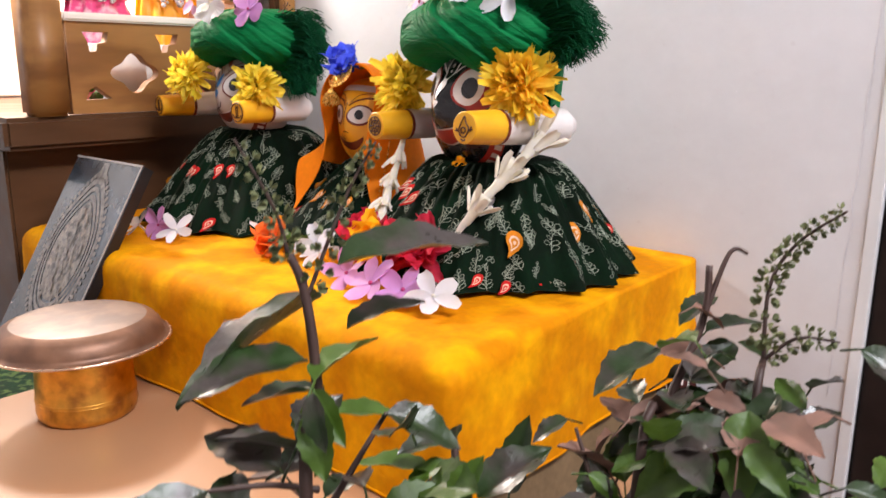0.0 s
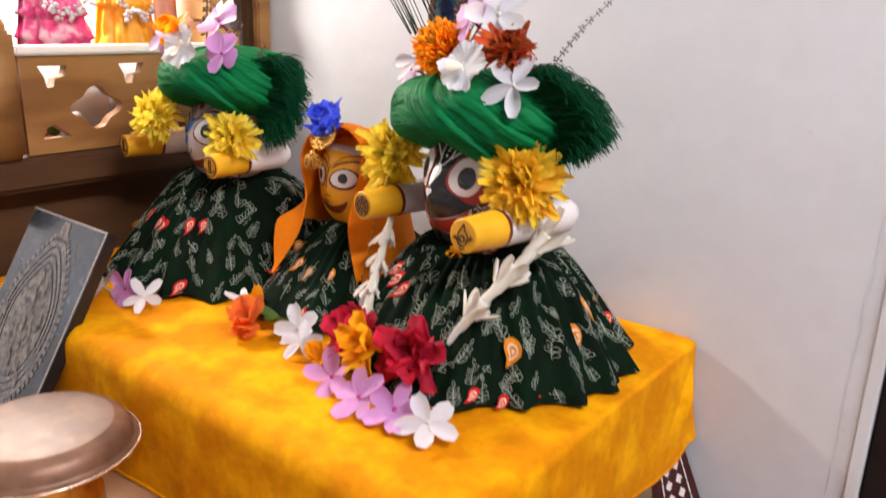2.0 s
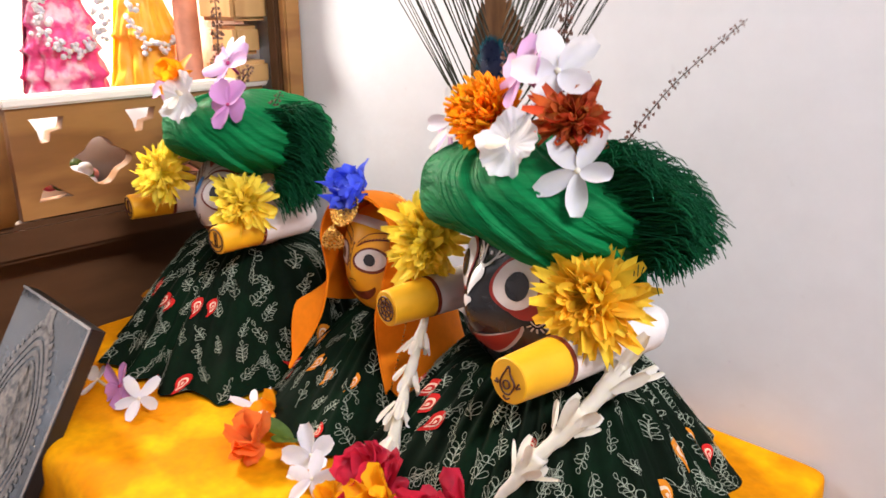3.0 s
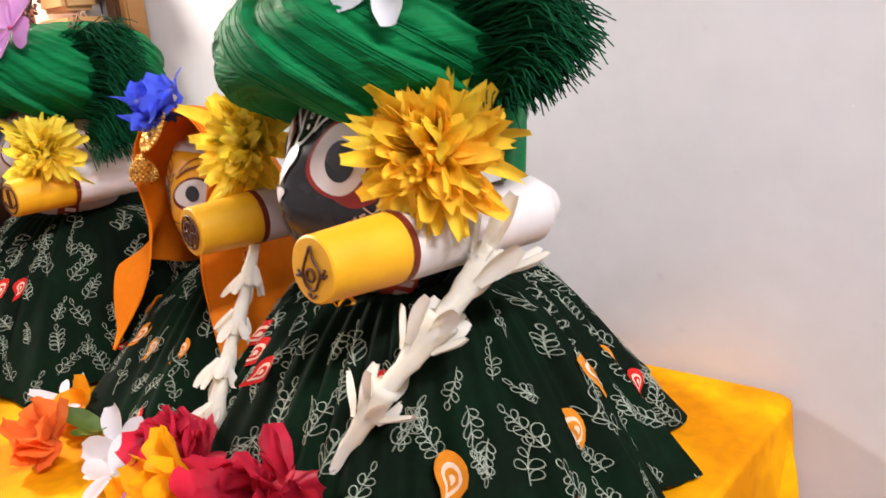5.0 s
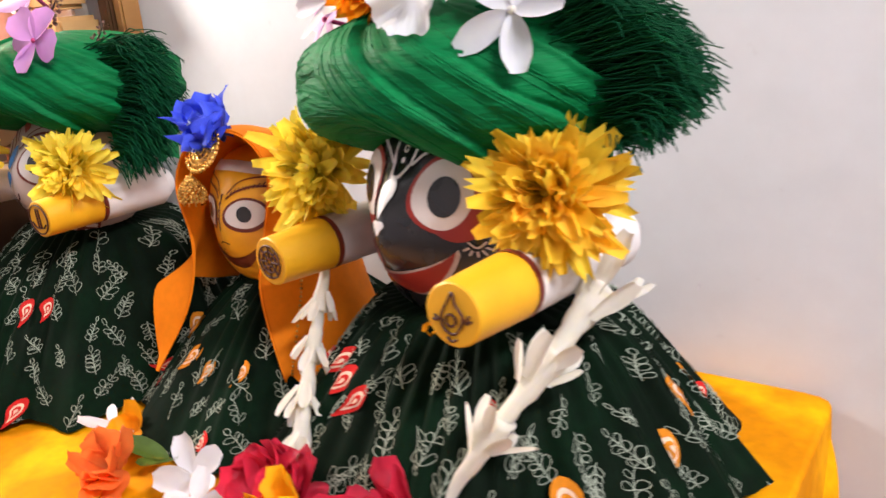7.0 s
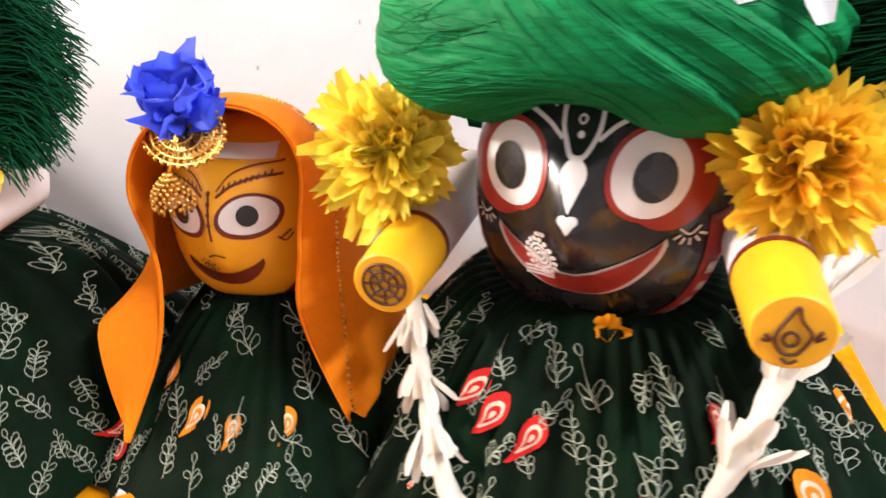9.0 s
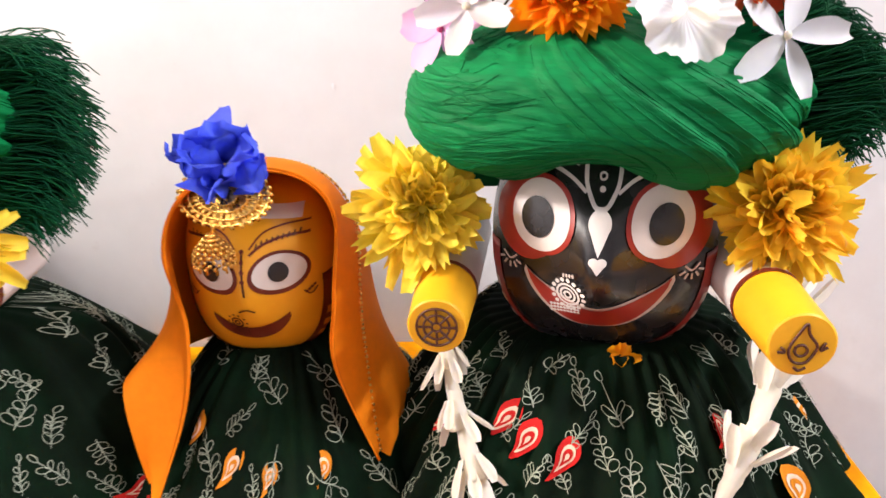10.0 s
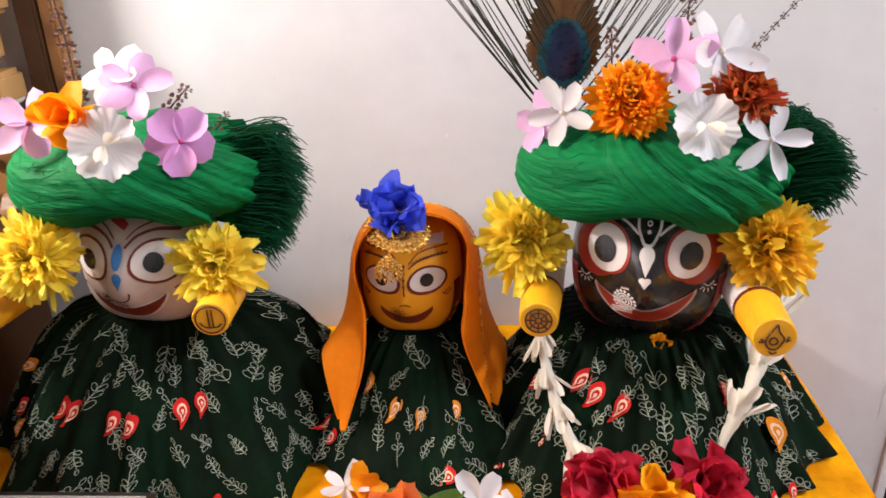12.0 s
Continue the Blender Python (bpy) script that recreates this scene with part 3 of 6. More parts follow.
def plinth(place, w, h):
    x, y, z = place
    s = Shape()
    s.box((x - w, y - w, z), (x + w, y + w, z + h), bevel=0.003)
    solo("statue_plinth", s, MARBLE, place, "white marble plinth inside the shrine", "plinth")


plinth((-1.02, 0.520, 0.934), 0.040, 0.080)
plinth((-1.02, 0.612, 0.934), 0.040, 0.080)
draped_figure((-1.02, 0.520, 1.014), 0.19, 0.040, [PINK_SILK, WHITE_PETAL, GOLD, PINK_SILK], "plain statue in ruffled pink robe with white garland", 5)
draped_figure((-1.02, 0.612, 1.014), 0.19, 0.038, [YELLOW_SILK, WHITE_PETAL, GOLD, MARIGOLD], "plain statue in yellow and orange robe with garland", 2)
sh = Shape()
sh.lathe((-0.975, 0.640, 0.934), [(0.022, 0), (0.022, 0.03), (0.015, 0.04), (0.013, 0.20), (0.022, 0.215), (0.022, 0.235), (0.0, 0.236)], 20)
solo("shrine_pillar", sh, SALMON, (-0.975, 0.640, 0.934), "small salmon stone pillar inside the shrine", "pillar")
sh = Shape()
for i in range(26):
    a = rnd.uniform(0, 6.28)
    r = rnd.uniform(0, 0.035)
    sh.ball((-0.945 + r * math.cos(a) * 0.5, 0.48 + 1.5 * r * math.sin(a), 0.938 + rnd.uniform(0.004, 0.022)), rnd.uniform(0.006, 0.011), rnd.choice((0, 0, 1, 2)), 8, 6)
solo("flower_offering", sh, [WHITE_PETAL, PINK_SILK, LEAF_LIGHT], (-0.945, 0.48, 0.934), "heap of white and pink flower heads in the shrine", "flowers")

# ---- pot, picture ----
pot = thing("brass_pot", (-0.592, 0.270, 0.720), "small worn brass pot standing on the cream table", "pot")
sh = Shape()
sh.lathe((-0.592, 0.270, 0.7203), [(0.0, 0), (0.034, 0), (0.0365, 0.003), (0.0375, 0.008), (0.0365, 0.014), (0.0372, 0.016), (0.0372, 0.018), (0.0365, 0.020), (0.036, 0.035),
                                 (0.0355, 0.045), (0.0375, 0.052), (0.040, 0.056), (0.0405, 0.0585), (0.039, 0.059), (0.035, 0.057), (0.034, 0.02), (0, 0.018)], 56)
part("body", sh, BRASS, pot)
for zz in (0.736, 0.7385):
    sh = Shape()
    sh.tube([(-0.592 + 0.0368 * math.cos(a), 0.270 + 0.0368 * math.sin(a), zz) for a in (2 * math.pi * i / 56 for i in range(57))], 0.0006, 5, cap=False)
    part("ring_line", sh, BRASS, pot)
lid = thing("copper_plate", (-0.592, 0.270, 0.780), "tarnished copper plate turned over on the brass pot", "plate")
sh = Shape()
sh.lathe((-0.592, 0.270, 0.7796), [(0.066, 0.0), (0.0665, 0.001), (0.065, 0.0022), (0.0615, 0.002), (0.061, 0.005), (0.059, 0.011), (0.055, 0.0155), (0.049, 0.018)], 64)
part("dish", sh, COPPER, lid)
sh = Shape()
sh.lathe((-0.592, 0.270, 0.7796), [(0.0492, 0.0179), (0.044, 0.0188), (0.036, 0.0195), (0.02, 0.0202), (0, 0.0205)], 64)
part("scuffed_top", sh, SCUFFED, lid, "pale scuffed flat of the plate")
sh = Shape()
sh.tube([(-0.592 + 0.0662 * math.cos(a), 0.270 + 0.0662 * math.sin(a), 0.7806) for a in (2 * math.pi * i / 64 for i in range(65))], 0.0011, 6, cap=False)
part("rim", sh, COPPER_RIM, lid, "bright worn rim")

pic = thing("framed_print", (-0.753, 0.28, 0.7235), "black framed silver and slate print leaning on the platform", "picture")
PU, PN = V((0, 0.103, 0.174)).normalized(), V((0, -0.174, 0.103)).normalized()
PB = V((-0.753, 0.285, 0.7245))


def on_pic(a, b, off):
    return PB + V((a, 0, 0)) + PU * b + PN * off


def slab(a0, a1, b0, b1, o0, o1, mi, s):
    base = len(s.v)
    for o in (o0, o1):
        for a, b in ((a0, b0), (a1, b0), (a1, b1), (a0, b1)):
            s.v.append(tuple(on_pic(a, b, o)))
    for f in ((3, 2, 1, 0), (4, 5, 6, 7), (0, 1, 5, 4), (1, 2, 6, 5), (2, 3, 7, 6), (3, 0, 4, 7)):
        s.f.append(tuple(base + k for k in f))
        s.m.append(mi)


sh = Shape()
slab(-0.065, 0.065, 0, 0.199, -0.010, 0.0, 0, sh)
part("backing", sh, FRAME_BLACK, pic, smooth=False)
sh = Shape()
slab(-0.0645, 0.0645, 0.001, 0.1985, 0.0002, 0.0014, 0, sh)
part("print_surface", sh, PRINT_DARK, pic, smooth=False)
sh = Shape()
slab(-0.065, 0.065, 0.1975, 0.1995, 0.0015, 0.0024, 0, sh)
slab(0.0635, 0.065, 0.0, 0.1975, 0.0015, 0.0024, 0, sh)
part("glass_edge", sh, GLASS_EDGE, pic, smooth=False)


def arch(scale, a):
    """A pointed oval outline."""
    x = 0.047 * scale * math.sin(a)
    b = 0.100 + 0.072 * scale * math.cos(a)
    if math.cos(a) > 0:
        x *= 1 - 0.25 * math.cos(a) ** 3
        b += 0.010 * scale * math.cos(a) ** 6
    return x, b


sh = Shape()
for s0, s1, mi, off in ((1.0, 0.90, 0, 0.0018), (0.86, 0.80, 0, 0.0018), (0.76, 0.70, 0, 0.0018), (0.66, 0.0, 1, 0.0018)):
    sh.grid(lambda u, w: on_pic(*arch(lerp(s0, s1, w), 2 * math.pi * u), off), 72, 4, mi, True)
for i in range(64):
    a = 2 * math.pi * i / 64
    x, b = arch(1.05, a)
    for rr in (0.0028,):
        base = len(sh.v)
        for k in range(6):
            q = 2 * math.pi * k / 6
            sh.v.append(tuple(on_pic(x + rr * math.cos(q), b + rr * math.sin(q), 0.0019)))
        sh.f.append(tuple(range(base, base + 6)))
        sh.m.append(0)
sh.grid(lambda u, w: on_pic(lerp(-0.009, 0.009, u) * (1 - 0.4 * w), lerp(0.176, 0.196, w), 0.0018), 4, 4, 0)
for i in range(90):
    cx, cb = rnd.gauss(0, 0.014), rnd.gauss(0.095, 0.026)
    r = rnd.uniform(0.0015, 0.006)
    base = len(sh.v)
    tw = rnd.uniform(0, 3)
    for k in range(9):
        q = 2 * math.pi * k / 9
        sh.v.append(tuple(on_pic(cx + r * math.cos(q + tw) * 0.7, cb + r * math.sin(q) * 1.3, 0.0020 + 0.00001 * i)))
    sh.f.append(tuple(range(base, base + 9)))
    sh.m.append(i % 2)
part("print_motif", sh, [PRINT_SILVER, PRINT_GREY], pic, "silver arched ornament", smooth=False)


# ---- the wooden idols ----
class Face:
    """A rounded wooden head with paint laid on its front."""

    def __init__(self, shape, centre, turn, a, b, c, nose, e=2.7, chin=1.15):
        self.s, self.c, self.a, self.b, self.h, self.nose, self.e = shape, V(centre), a, b, c, nose, e
        self.r = Matrix.Rotation(radians(turn), 3, "Z")
        self.low = chin * c

    def front(self, x, z):
        k = abs(x / self.a) ** self.e + abs(z / (self.h if z > 0 else self.low)) ** self.e
        y = -self.b * max(0.0, 1 - k) ** 0.5
        ridge = math.exp(-(x / (self.a * 0.26)) ** 2) * max(0.0, 1 - ((z + self.h * 0.05) / (self.h * 0.62)) ** 2) ** 1.2
        return y - self.nose * ridge

    def put(self, x, z, off):
        x = max(-self.a * 0.995, min(self.a * 0.995, x))
        d = 0.0008
        p = V((x, self.front(x, z), z))
        n = V((1, (self.front(x + d, z) - self.front(x - d, z)) / (2 * d), 0)).cross(V((0, (self.front(x, z + d) - self.front(x, z - d)) / (2 * d), 1)))
        n.normalize()
        if n.y > 0:
            n = -n
        return self.c + self.r @ (p + n * off)

    def head(self, mi):
        def fn(u, w):
            al, be = 2 * math.pi * u, math.pi * (w - 0.5)
            ca, sa, cb, sb = math.cos(al), math.sin(al), math.cos(be), math.sin(be)
            k = (abs(ca * cb) ** self.e + abs(sb) ** self.e) ** (1 / self.e)
            k2 = ((k ** 2) + (abs(sa) * cb) ** 2) ** 0.5
            x, z = self.a * ca * cb / k2, (self.h if sb > 0 else self.low) * sb / k2
            y = self.front(x, z) if sa < 0 else self.b * 0.95 * abs(sa) * cb / k2
            return self.c + self.r @ V((x, y, z))
        self.s.grid(fn, 96, 48, mi, True)

    def disc(self, cx, cz, rx, rz, off, mi, inner=0.0, tilt=0.0):
        ct, st = math.cos(tilt), math.sin(tilt)

        def fn(u, w):
            q = lerp(1.0, inner, w)
            x, z = rx * q * math.cos(2 * math.pi * u), rz * q * math.sin(2 * math.pi * u)
            return self.put(cx + x * ct - z * st, cz + x * st + z * ct, off)
        self.s.grid(fn, 32, 5, mi, True)

    def band(self, lower, upper, off, mi, n=28):
        """Between two curves, each a function of 0..1 that gives x, z."""
        self.s.grid(lambda u, w: self.put(*(lerp(V(lower(u)), V(upper(u)), w)), off), n, 4, mi)

    def line(self, pts, width, off, mi, n=None):
        pts = chain([(x, z, 0) for x, z in pts], n or len(pts) * 5)
        k = len(pts) - 1

        def fn(u, w):
            i = round(u * k)
            d = (pts[min(i + 1, k)] - pts[max(i - 1, 0)]).normalized()
            q = V((-d.y, d.x)) * (w - 0.5) * width
            return self.put(pts[i].x + q.x, pts[i].y + q.y, off)
        self.s.grid(fn, k, 1, mi)


def arm(s, front, back, r, sleeve, mis, seal):
    """A round wooden arm: painted sleeve, ring, bare length; seal: lines drawn on its end."""
    f, b = V(front), V(back)
    d = (b - f)
    n = d.normalized()
    ln = d.length
    ax, bx, _ = basis(-n)

    rb = r * 1.27

    def ringed(a0, a1, r0, r1, mi, k=3):
        s.grid(lambda u, w: f + n * lerp(a0, a1, w) + (ax * math.cos(2 * math.pi * u) + bx * math.sin(2 * math.pi * u)) * lerp(r0, r1, w), 36, k, mi, True)
    ringed(0.0, 0.0006, r * 0.94, r, mis[0], 1)
    ringed(0.0006, sleeve, r, r * 1.13, mis[0])
    ringed(sleeve, sleeve + 0.0030, r * 1.155, r * 1.165, mis[1], 1)
    ringed(sleeve + 0.0028, ln * 0.90, r * 1.14, rb, mis[2], 6)
    ringed(ln * 0.90, ln, rb, rb * 0.6, mis[2], 4)
    ringed(ln, ln + 0.0004, rb * 0.6, 0, mis[2], 1)
    ringed(0.0, -0.0001, r * 0.94, 0, mis[0], 4)

    def stroke(pts, wd):
        pts = [f - n * 0.0006 + ax * p[0] * r + bx * p[1] * r for p in pts]
        s.tube(chain(pts, len(pts) * 3), wd, 5, mis[3])
    for st in seal:
        stroke(st, r * 0.045)


def circle(r, n=14, cx=0.0, cy=0.0):
    return [(cx + r * math.cos(2 * math.pi * i / n), cy + r * math.sin(2 * math.pi * i / n)) for i in range(n + 1)]


WHEEL = [circle(0.68), circle(0.44), circle(0.16)] + [[(0.16 * math.cos(a), 0.16 * math.sin(a)), (0.68 * math.cos(a), 0.68 * math.sin(a))] for a in (i * math.pi / 4 for i in range(8))]
SHELL = [[(-0.3, 0.3), (-0.1, 0.55), (0.25, 0.5), (0.4, 0.1), (0.1, -0.5), (-0.05, -0.7), (-0.15, -0.35), (-0.4, 0.0), (-0.3, 0.3)], circle(0.18, 10, 0.05, 0.15),
         [(-0.7, 0.05), (-0.5, 0.15), (-0.62, -0.1)], [(0.62, 0.05), (0.5, 0.2), (0.7, 0.2)], [(-0.15, 0.7), (0.05, 0.8), (0.2, 0.68)]]
PLOUGH = [[(-0.55, 0.25), (-0.3, 0.45), (0.3, 0.45), (0.6, 0.15)], [(-0.12, 0.45), (-0.12, -0.6)], [(0.1, 0.45), (0.1, -0.6)], circle(0.8)]

M_BLACK, M_OCHRE, M_WHITE, M_RED, M_MAROON, M_BLUE, M_YELLOW, M_LINE, M_FACE = range(9)
IDOL_MATS = [BLACK_PAINT, OCHRE_PAINT, WHITE_PAINT, RED_PAINT, MAROON_PAINT, BLUE_PAINT, YELLOW_PAINT, LINE_DARK, FACE_WHITE]
SLEEVE = (M_YELLOW, M_MAROON, M_WHITE, M_LINE)


def neck(s, c, r, z0, z1, mi):
    s.lathe((c[0], c[1], 0), [(0, z0), (r * 1.1, z0), (r, lerp(z0, z1, 0.5)), (r * 0.9, z1)], 24, mi)


def rim(face, mi1, mi2, sc=0.985):
    """Border of short painted bars round the chin."""
    e = 2 / face.e

    def at(a, q):
        return face.a * q * math.copysign(abs(math.sin(a)) ** e, math.sin(a)), -face.low * q * abs(math.cos(a)) ** e
    for q0, q1, mi, off in ((0.975, 0.87, mi1, 0.0004),):
        face.s.grid(lambda u, w: face.put(*at(lerp(-1.75, 1.75, u), lerp(q0, q1, w)), off), 60, 2, mi)
    for i in range(14):
        a0 = lerp(-1.3, 1.3, (i + 0.15) / 14)
        a1 = lerp(-1.3, 1.3, (i + 0.7) / 14)
        face.s.grid(lambda u, w: face.put(*at(lerp(a0, a1, u), lerp(0.965, 0.915, w)), 0.0007), 3, 1, mi2)


def idol_black():
    s = Shape()
    f = Face(s, (-0.4115, 0.5405, 0.957), -14, 0.0480, 0.035, 0.0465, 0.0125, e=2.5, chin=1.17)
    f.head(M_BLACK)
    rim(f, M_RED, M_FACE)
    for sx in (-1, 1):
        ex = 0.0232 * sx
        f.disc(ex + 0.006 * sx, 0.013, 0.0140, 0.0165, 0.0003, M_RED)
        f.disc(ex, 0.0155, 0.0138, 0.0158, 0.0006, M_RED)
        f.disc(ex, 0.0155, 0.0120, 0.0140, 0.0009, M_WHITE)
        f.disc(ex + 0.0012 * sx, 0.0150, 0.0066, 0.0080, 0.0013, M_BLACK)
        f.line([(sx * 0.006, 0.026), (sx * 0.012, 0.031), (sx * 0.021, 0.0345), (sx * 0.031, 0.0345)], 0.0014, 0.0008, M_WHITE)
        for i in range(8):
            f.disc(sx * (0.010 + 0.0027 * i), 0.0355 + 0.0022 * math.sin(i * 0.45), 0.0007, 0.0007, 0.0008, M_WHITE)
        for i in range(5):
            a = radians(-60 + i * 30)
            f.line([(sx * 0.036 + 0.003 * math.sin(a), -0.004 - 0.003 * math.cos(a)), (sx * 0.036 + 0.0056 * math.sin(a), -0.004 - 0.0056 * math.cos(a))], 0.0009, 0.0008, M_FACE)
        f.line([(sx * 0.033, -0.003), (sx * 0.036, -0.0055), (sx * 0.039, -0.003)], 0.0008, 0.0008, M_FACE)
    f.line([(-0.0065, 0.041), (-0.0062, 0.030), (-0.003, 0.0225), (0, 0.021), (0.003, 0.0225), (0.0062, 0.030), (0.0065, 0.041)], 0.0016, 0.0008, M_WHITE)
    f.disc(0, 0.0275, 0.0012, 0.0012, 0.0008, M_WHITE)
    f.disc(0, 0.0320, 0.0016, 0.0016, 0.0008, M_WHITE, 0.5)
    f.disc(0, 0.0165, 0.0042, 0.0046, 0.0009, M_WHITE)
    f.band(lambda u: (lerp(-0.0038, 0.0, u), lerp(0.0150, 0.0055, u)), lambda u: (lerp(0.0038, 0.0, u), lerp(0.0150, 0.0055, u)), 0.0009, M_WHITE, 8)
    for sx in (-1, 1):
        f.disc(sx * 0.0013, 0.0035, 0.0018, 0.0018, 0.0009, M_WHITE)
    f.band(lambda u: (lerp(-0.0028, 0, u), lerp(0.003, -0.0012, u)), lambda u: (lerp(0.0028, 0, u), lerp(0.003, -0.0012, u)), 0.0009, M_WHITE, 6)
    smile(f, 0.0285, -0.0075, 0.0225, 0.0115, M_RED, M_FACE)
    # nose ornament of fine white dots and rings
    for r in (0.0018, 0.0034, 0.0050):
        f.disc(-0.0105, -0.0135, r, r, 0.0012, M_WHITE, 1 - 0.0009 / r)
    for i in range(16):
        a = 2 * math.pi * i / 16
        f.disc(-0.0105 + 0.0064 * math.cos(a), -0.0135 + 0.0064 * math.sin(a), 0.0009, 0.0009, 0.0012, M_WHITE)
    for i in range(9):
        for j in range(3):
            f.disc(-0.0175 + 0.0014 * i, -0.0205 - 0.0016 * j + 0.0003 * i, 0.00065, 0.00065, 0.0014, M_WHITE)
    for i in range(4):
        f.disc(-0.0105 + 0.0016 * (i - 1.5) * 0.8, -0.0055 + 0.0004 * i, 0.0005, 0.0009, 0.0012, M_FACE)
    arm(s, (-0.360, 0.455, 0.946), (-0.352, 0.582, 0.941), 0.0118, 0.034, SLEEVE, SHELL)
    arm(s, (-0.4845, 0.488, 0.939), (-0.470, 0.602, 0.939), 0.0115, 0.031, SLEEVE, WHEEL)
    neck(s, (-0.408, 0.545), 0.03, 0.8225, 0.925, M_BLACK)
    solo("idol", s, IDOL_MATS, (-0.408, 0.545, 0.822), "black painted wooden idol with large round eyes and yellow arms", "idol")


def smile(f, half, ends, deep, thick, mi, mi_line, cx=0.0):
    """A crescent mouth with a thin pale outline. ends: height of its tips; deep: how far it sags."""
    lo = lambda u: (cx + lerp(-half, half, u), ends - deep * (1 - (2 * u - 1) ** 2) ** 0.75)
    up = lambda u: (cx + lerp(-half, half, u) * 0.985, ends - (deep - thick) * (1 - (2 * u - 1) ** 2) ** 0.9)
    f.band(lambda u: (cx + (lo(u)[0] - cx) * 1.05, lo(u)[1] - 0.0013), lambda u: (cx + (up(u)[0] - cx) * 1.05, up(u)[1] + 0.0011), 0.0005, mi_line, 36)
    f.band(lo, up, 0.0009, mi, 36)


def idol_yellow():
    s = Shape()
    f = Face(s, (-0.566, 0.5665, 0.937), -3, 0.0350, 0.032, 0.040, 0.006, chin=1.16)
    f.head(M_OCHRE)
    rim(f, M_MAROON, M_OCHRE)
    for sx in (-1, 1):
        ex = 0.0145 * sx
        f.disc(ex, 0.0055, 0.0125, 0.0098, 0.0004, M_MAROON, 0, sx * 0.12)
        f.disc(ex, 0.0060, 0.0108, 0.0080, 0.0008, M_WHITE, 0, sx * 0.12)
        f.disc(ex - 0.0004, 0.0062, 0.0042, 0.0045, 0.0012, M_BLACK)
        for q, wd in ((0.0, 0.0011), (0.0045, 0.0007)):
            f.line([(sx * 0.003, 0.0145 + q * 0.5), (sx * 0.009, 0.0185 + q), (sx * 0.018, 0.021 + q), (sx * 0.027, 0.0205 + q)], wd, 0.0006, M_MAROON)
        for i in range(9):
            x = sx * (0.0055 + 0.0022 * i)
            z = 0.0165 + 0.0042 * (i / 8) ** 0.6
            f.line([(x, z), (x + sx * 0.0006, z + 0.0022)], 0.0006, 0.0006, M_LINE)
        for i in range(4):
            f.disc(sx * (0.0245 + 0.001 * i), -0.006 + 0.0008 * i, 0.0006, 0.0006, 0.0006, M_MAROON)
        f.line([(sx * 0.0235, -0.005), (sx * 0.026, -0.0075), (sx * 0.0285, -0.005)], 0.0006, 0.0006, M_MAROON)
    f.band(lambda u: (lerp(-0.024, 0.024, u), 0.0265 + 0.002 * math.sin(math.pi * u)), lambda u: (lerp(-0.024, 0.024, u), 0.0315 + 0.002 * math.sin(math.pi * u)), 0.0006, M_WHITE)
    f.line([(0, 0.017), (0, 0.004), (0.0002, -0.003)], 0.0009, 0.0006, M_LINE)
    for i in range(4):
        f.disc(0, 0.016 - 0.004 * i, 0.0009, 0.0009, 0.0009, M_MAROON)
    smile(f, 0.0165, -0.0150, 0.0118, 0.0055, M_MAROON, M_MAROON)
    for r in (0.0014, 0.0028):
        f.disc(-0.005, -0.0165, r, r, 0.0012, M_LINE, 1 - 0.0007 / r)
    for i in range(10):
        a = 2 * math.pi * i / 10
        f.disc(-0.005 + 0.0042 * math.cos(a), -0.0165 + 0.0042 * math.sin(a), 0.0005, 0.0005, 0.0012, M_LINE)
    for i in range(6):
        for j in range(3):
            f.disc(-0.0085 + 0.0014 * i, -0.0215 - 0.0013 * j, 0.0004, 0.0004, 0.0012, M_LINE)
    f.line([(-0.0035, -0.011), (0, -0.0095), (0.0035, -0.011)], 0.0008, 0.0006, M_LINE)
    neck(s, (-0.562, 0.568), 0.02, 0.8225, 0.91, M_OCHRE)
    solo("idol", s, IDOL_MATS, (-0.557, 0.566, 0.822), "small ochre-yellow painted wooden idol with almond eyes", "idol")


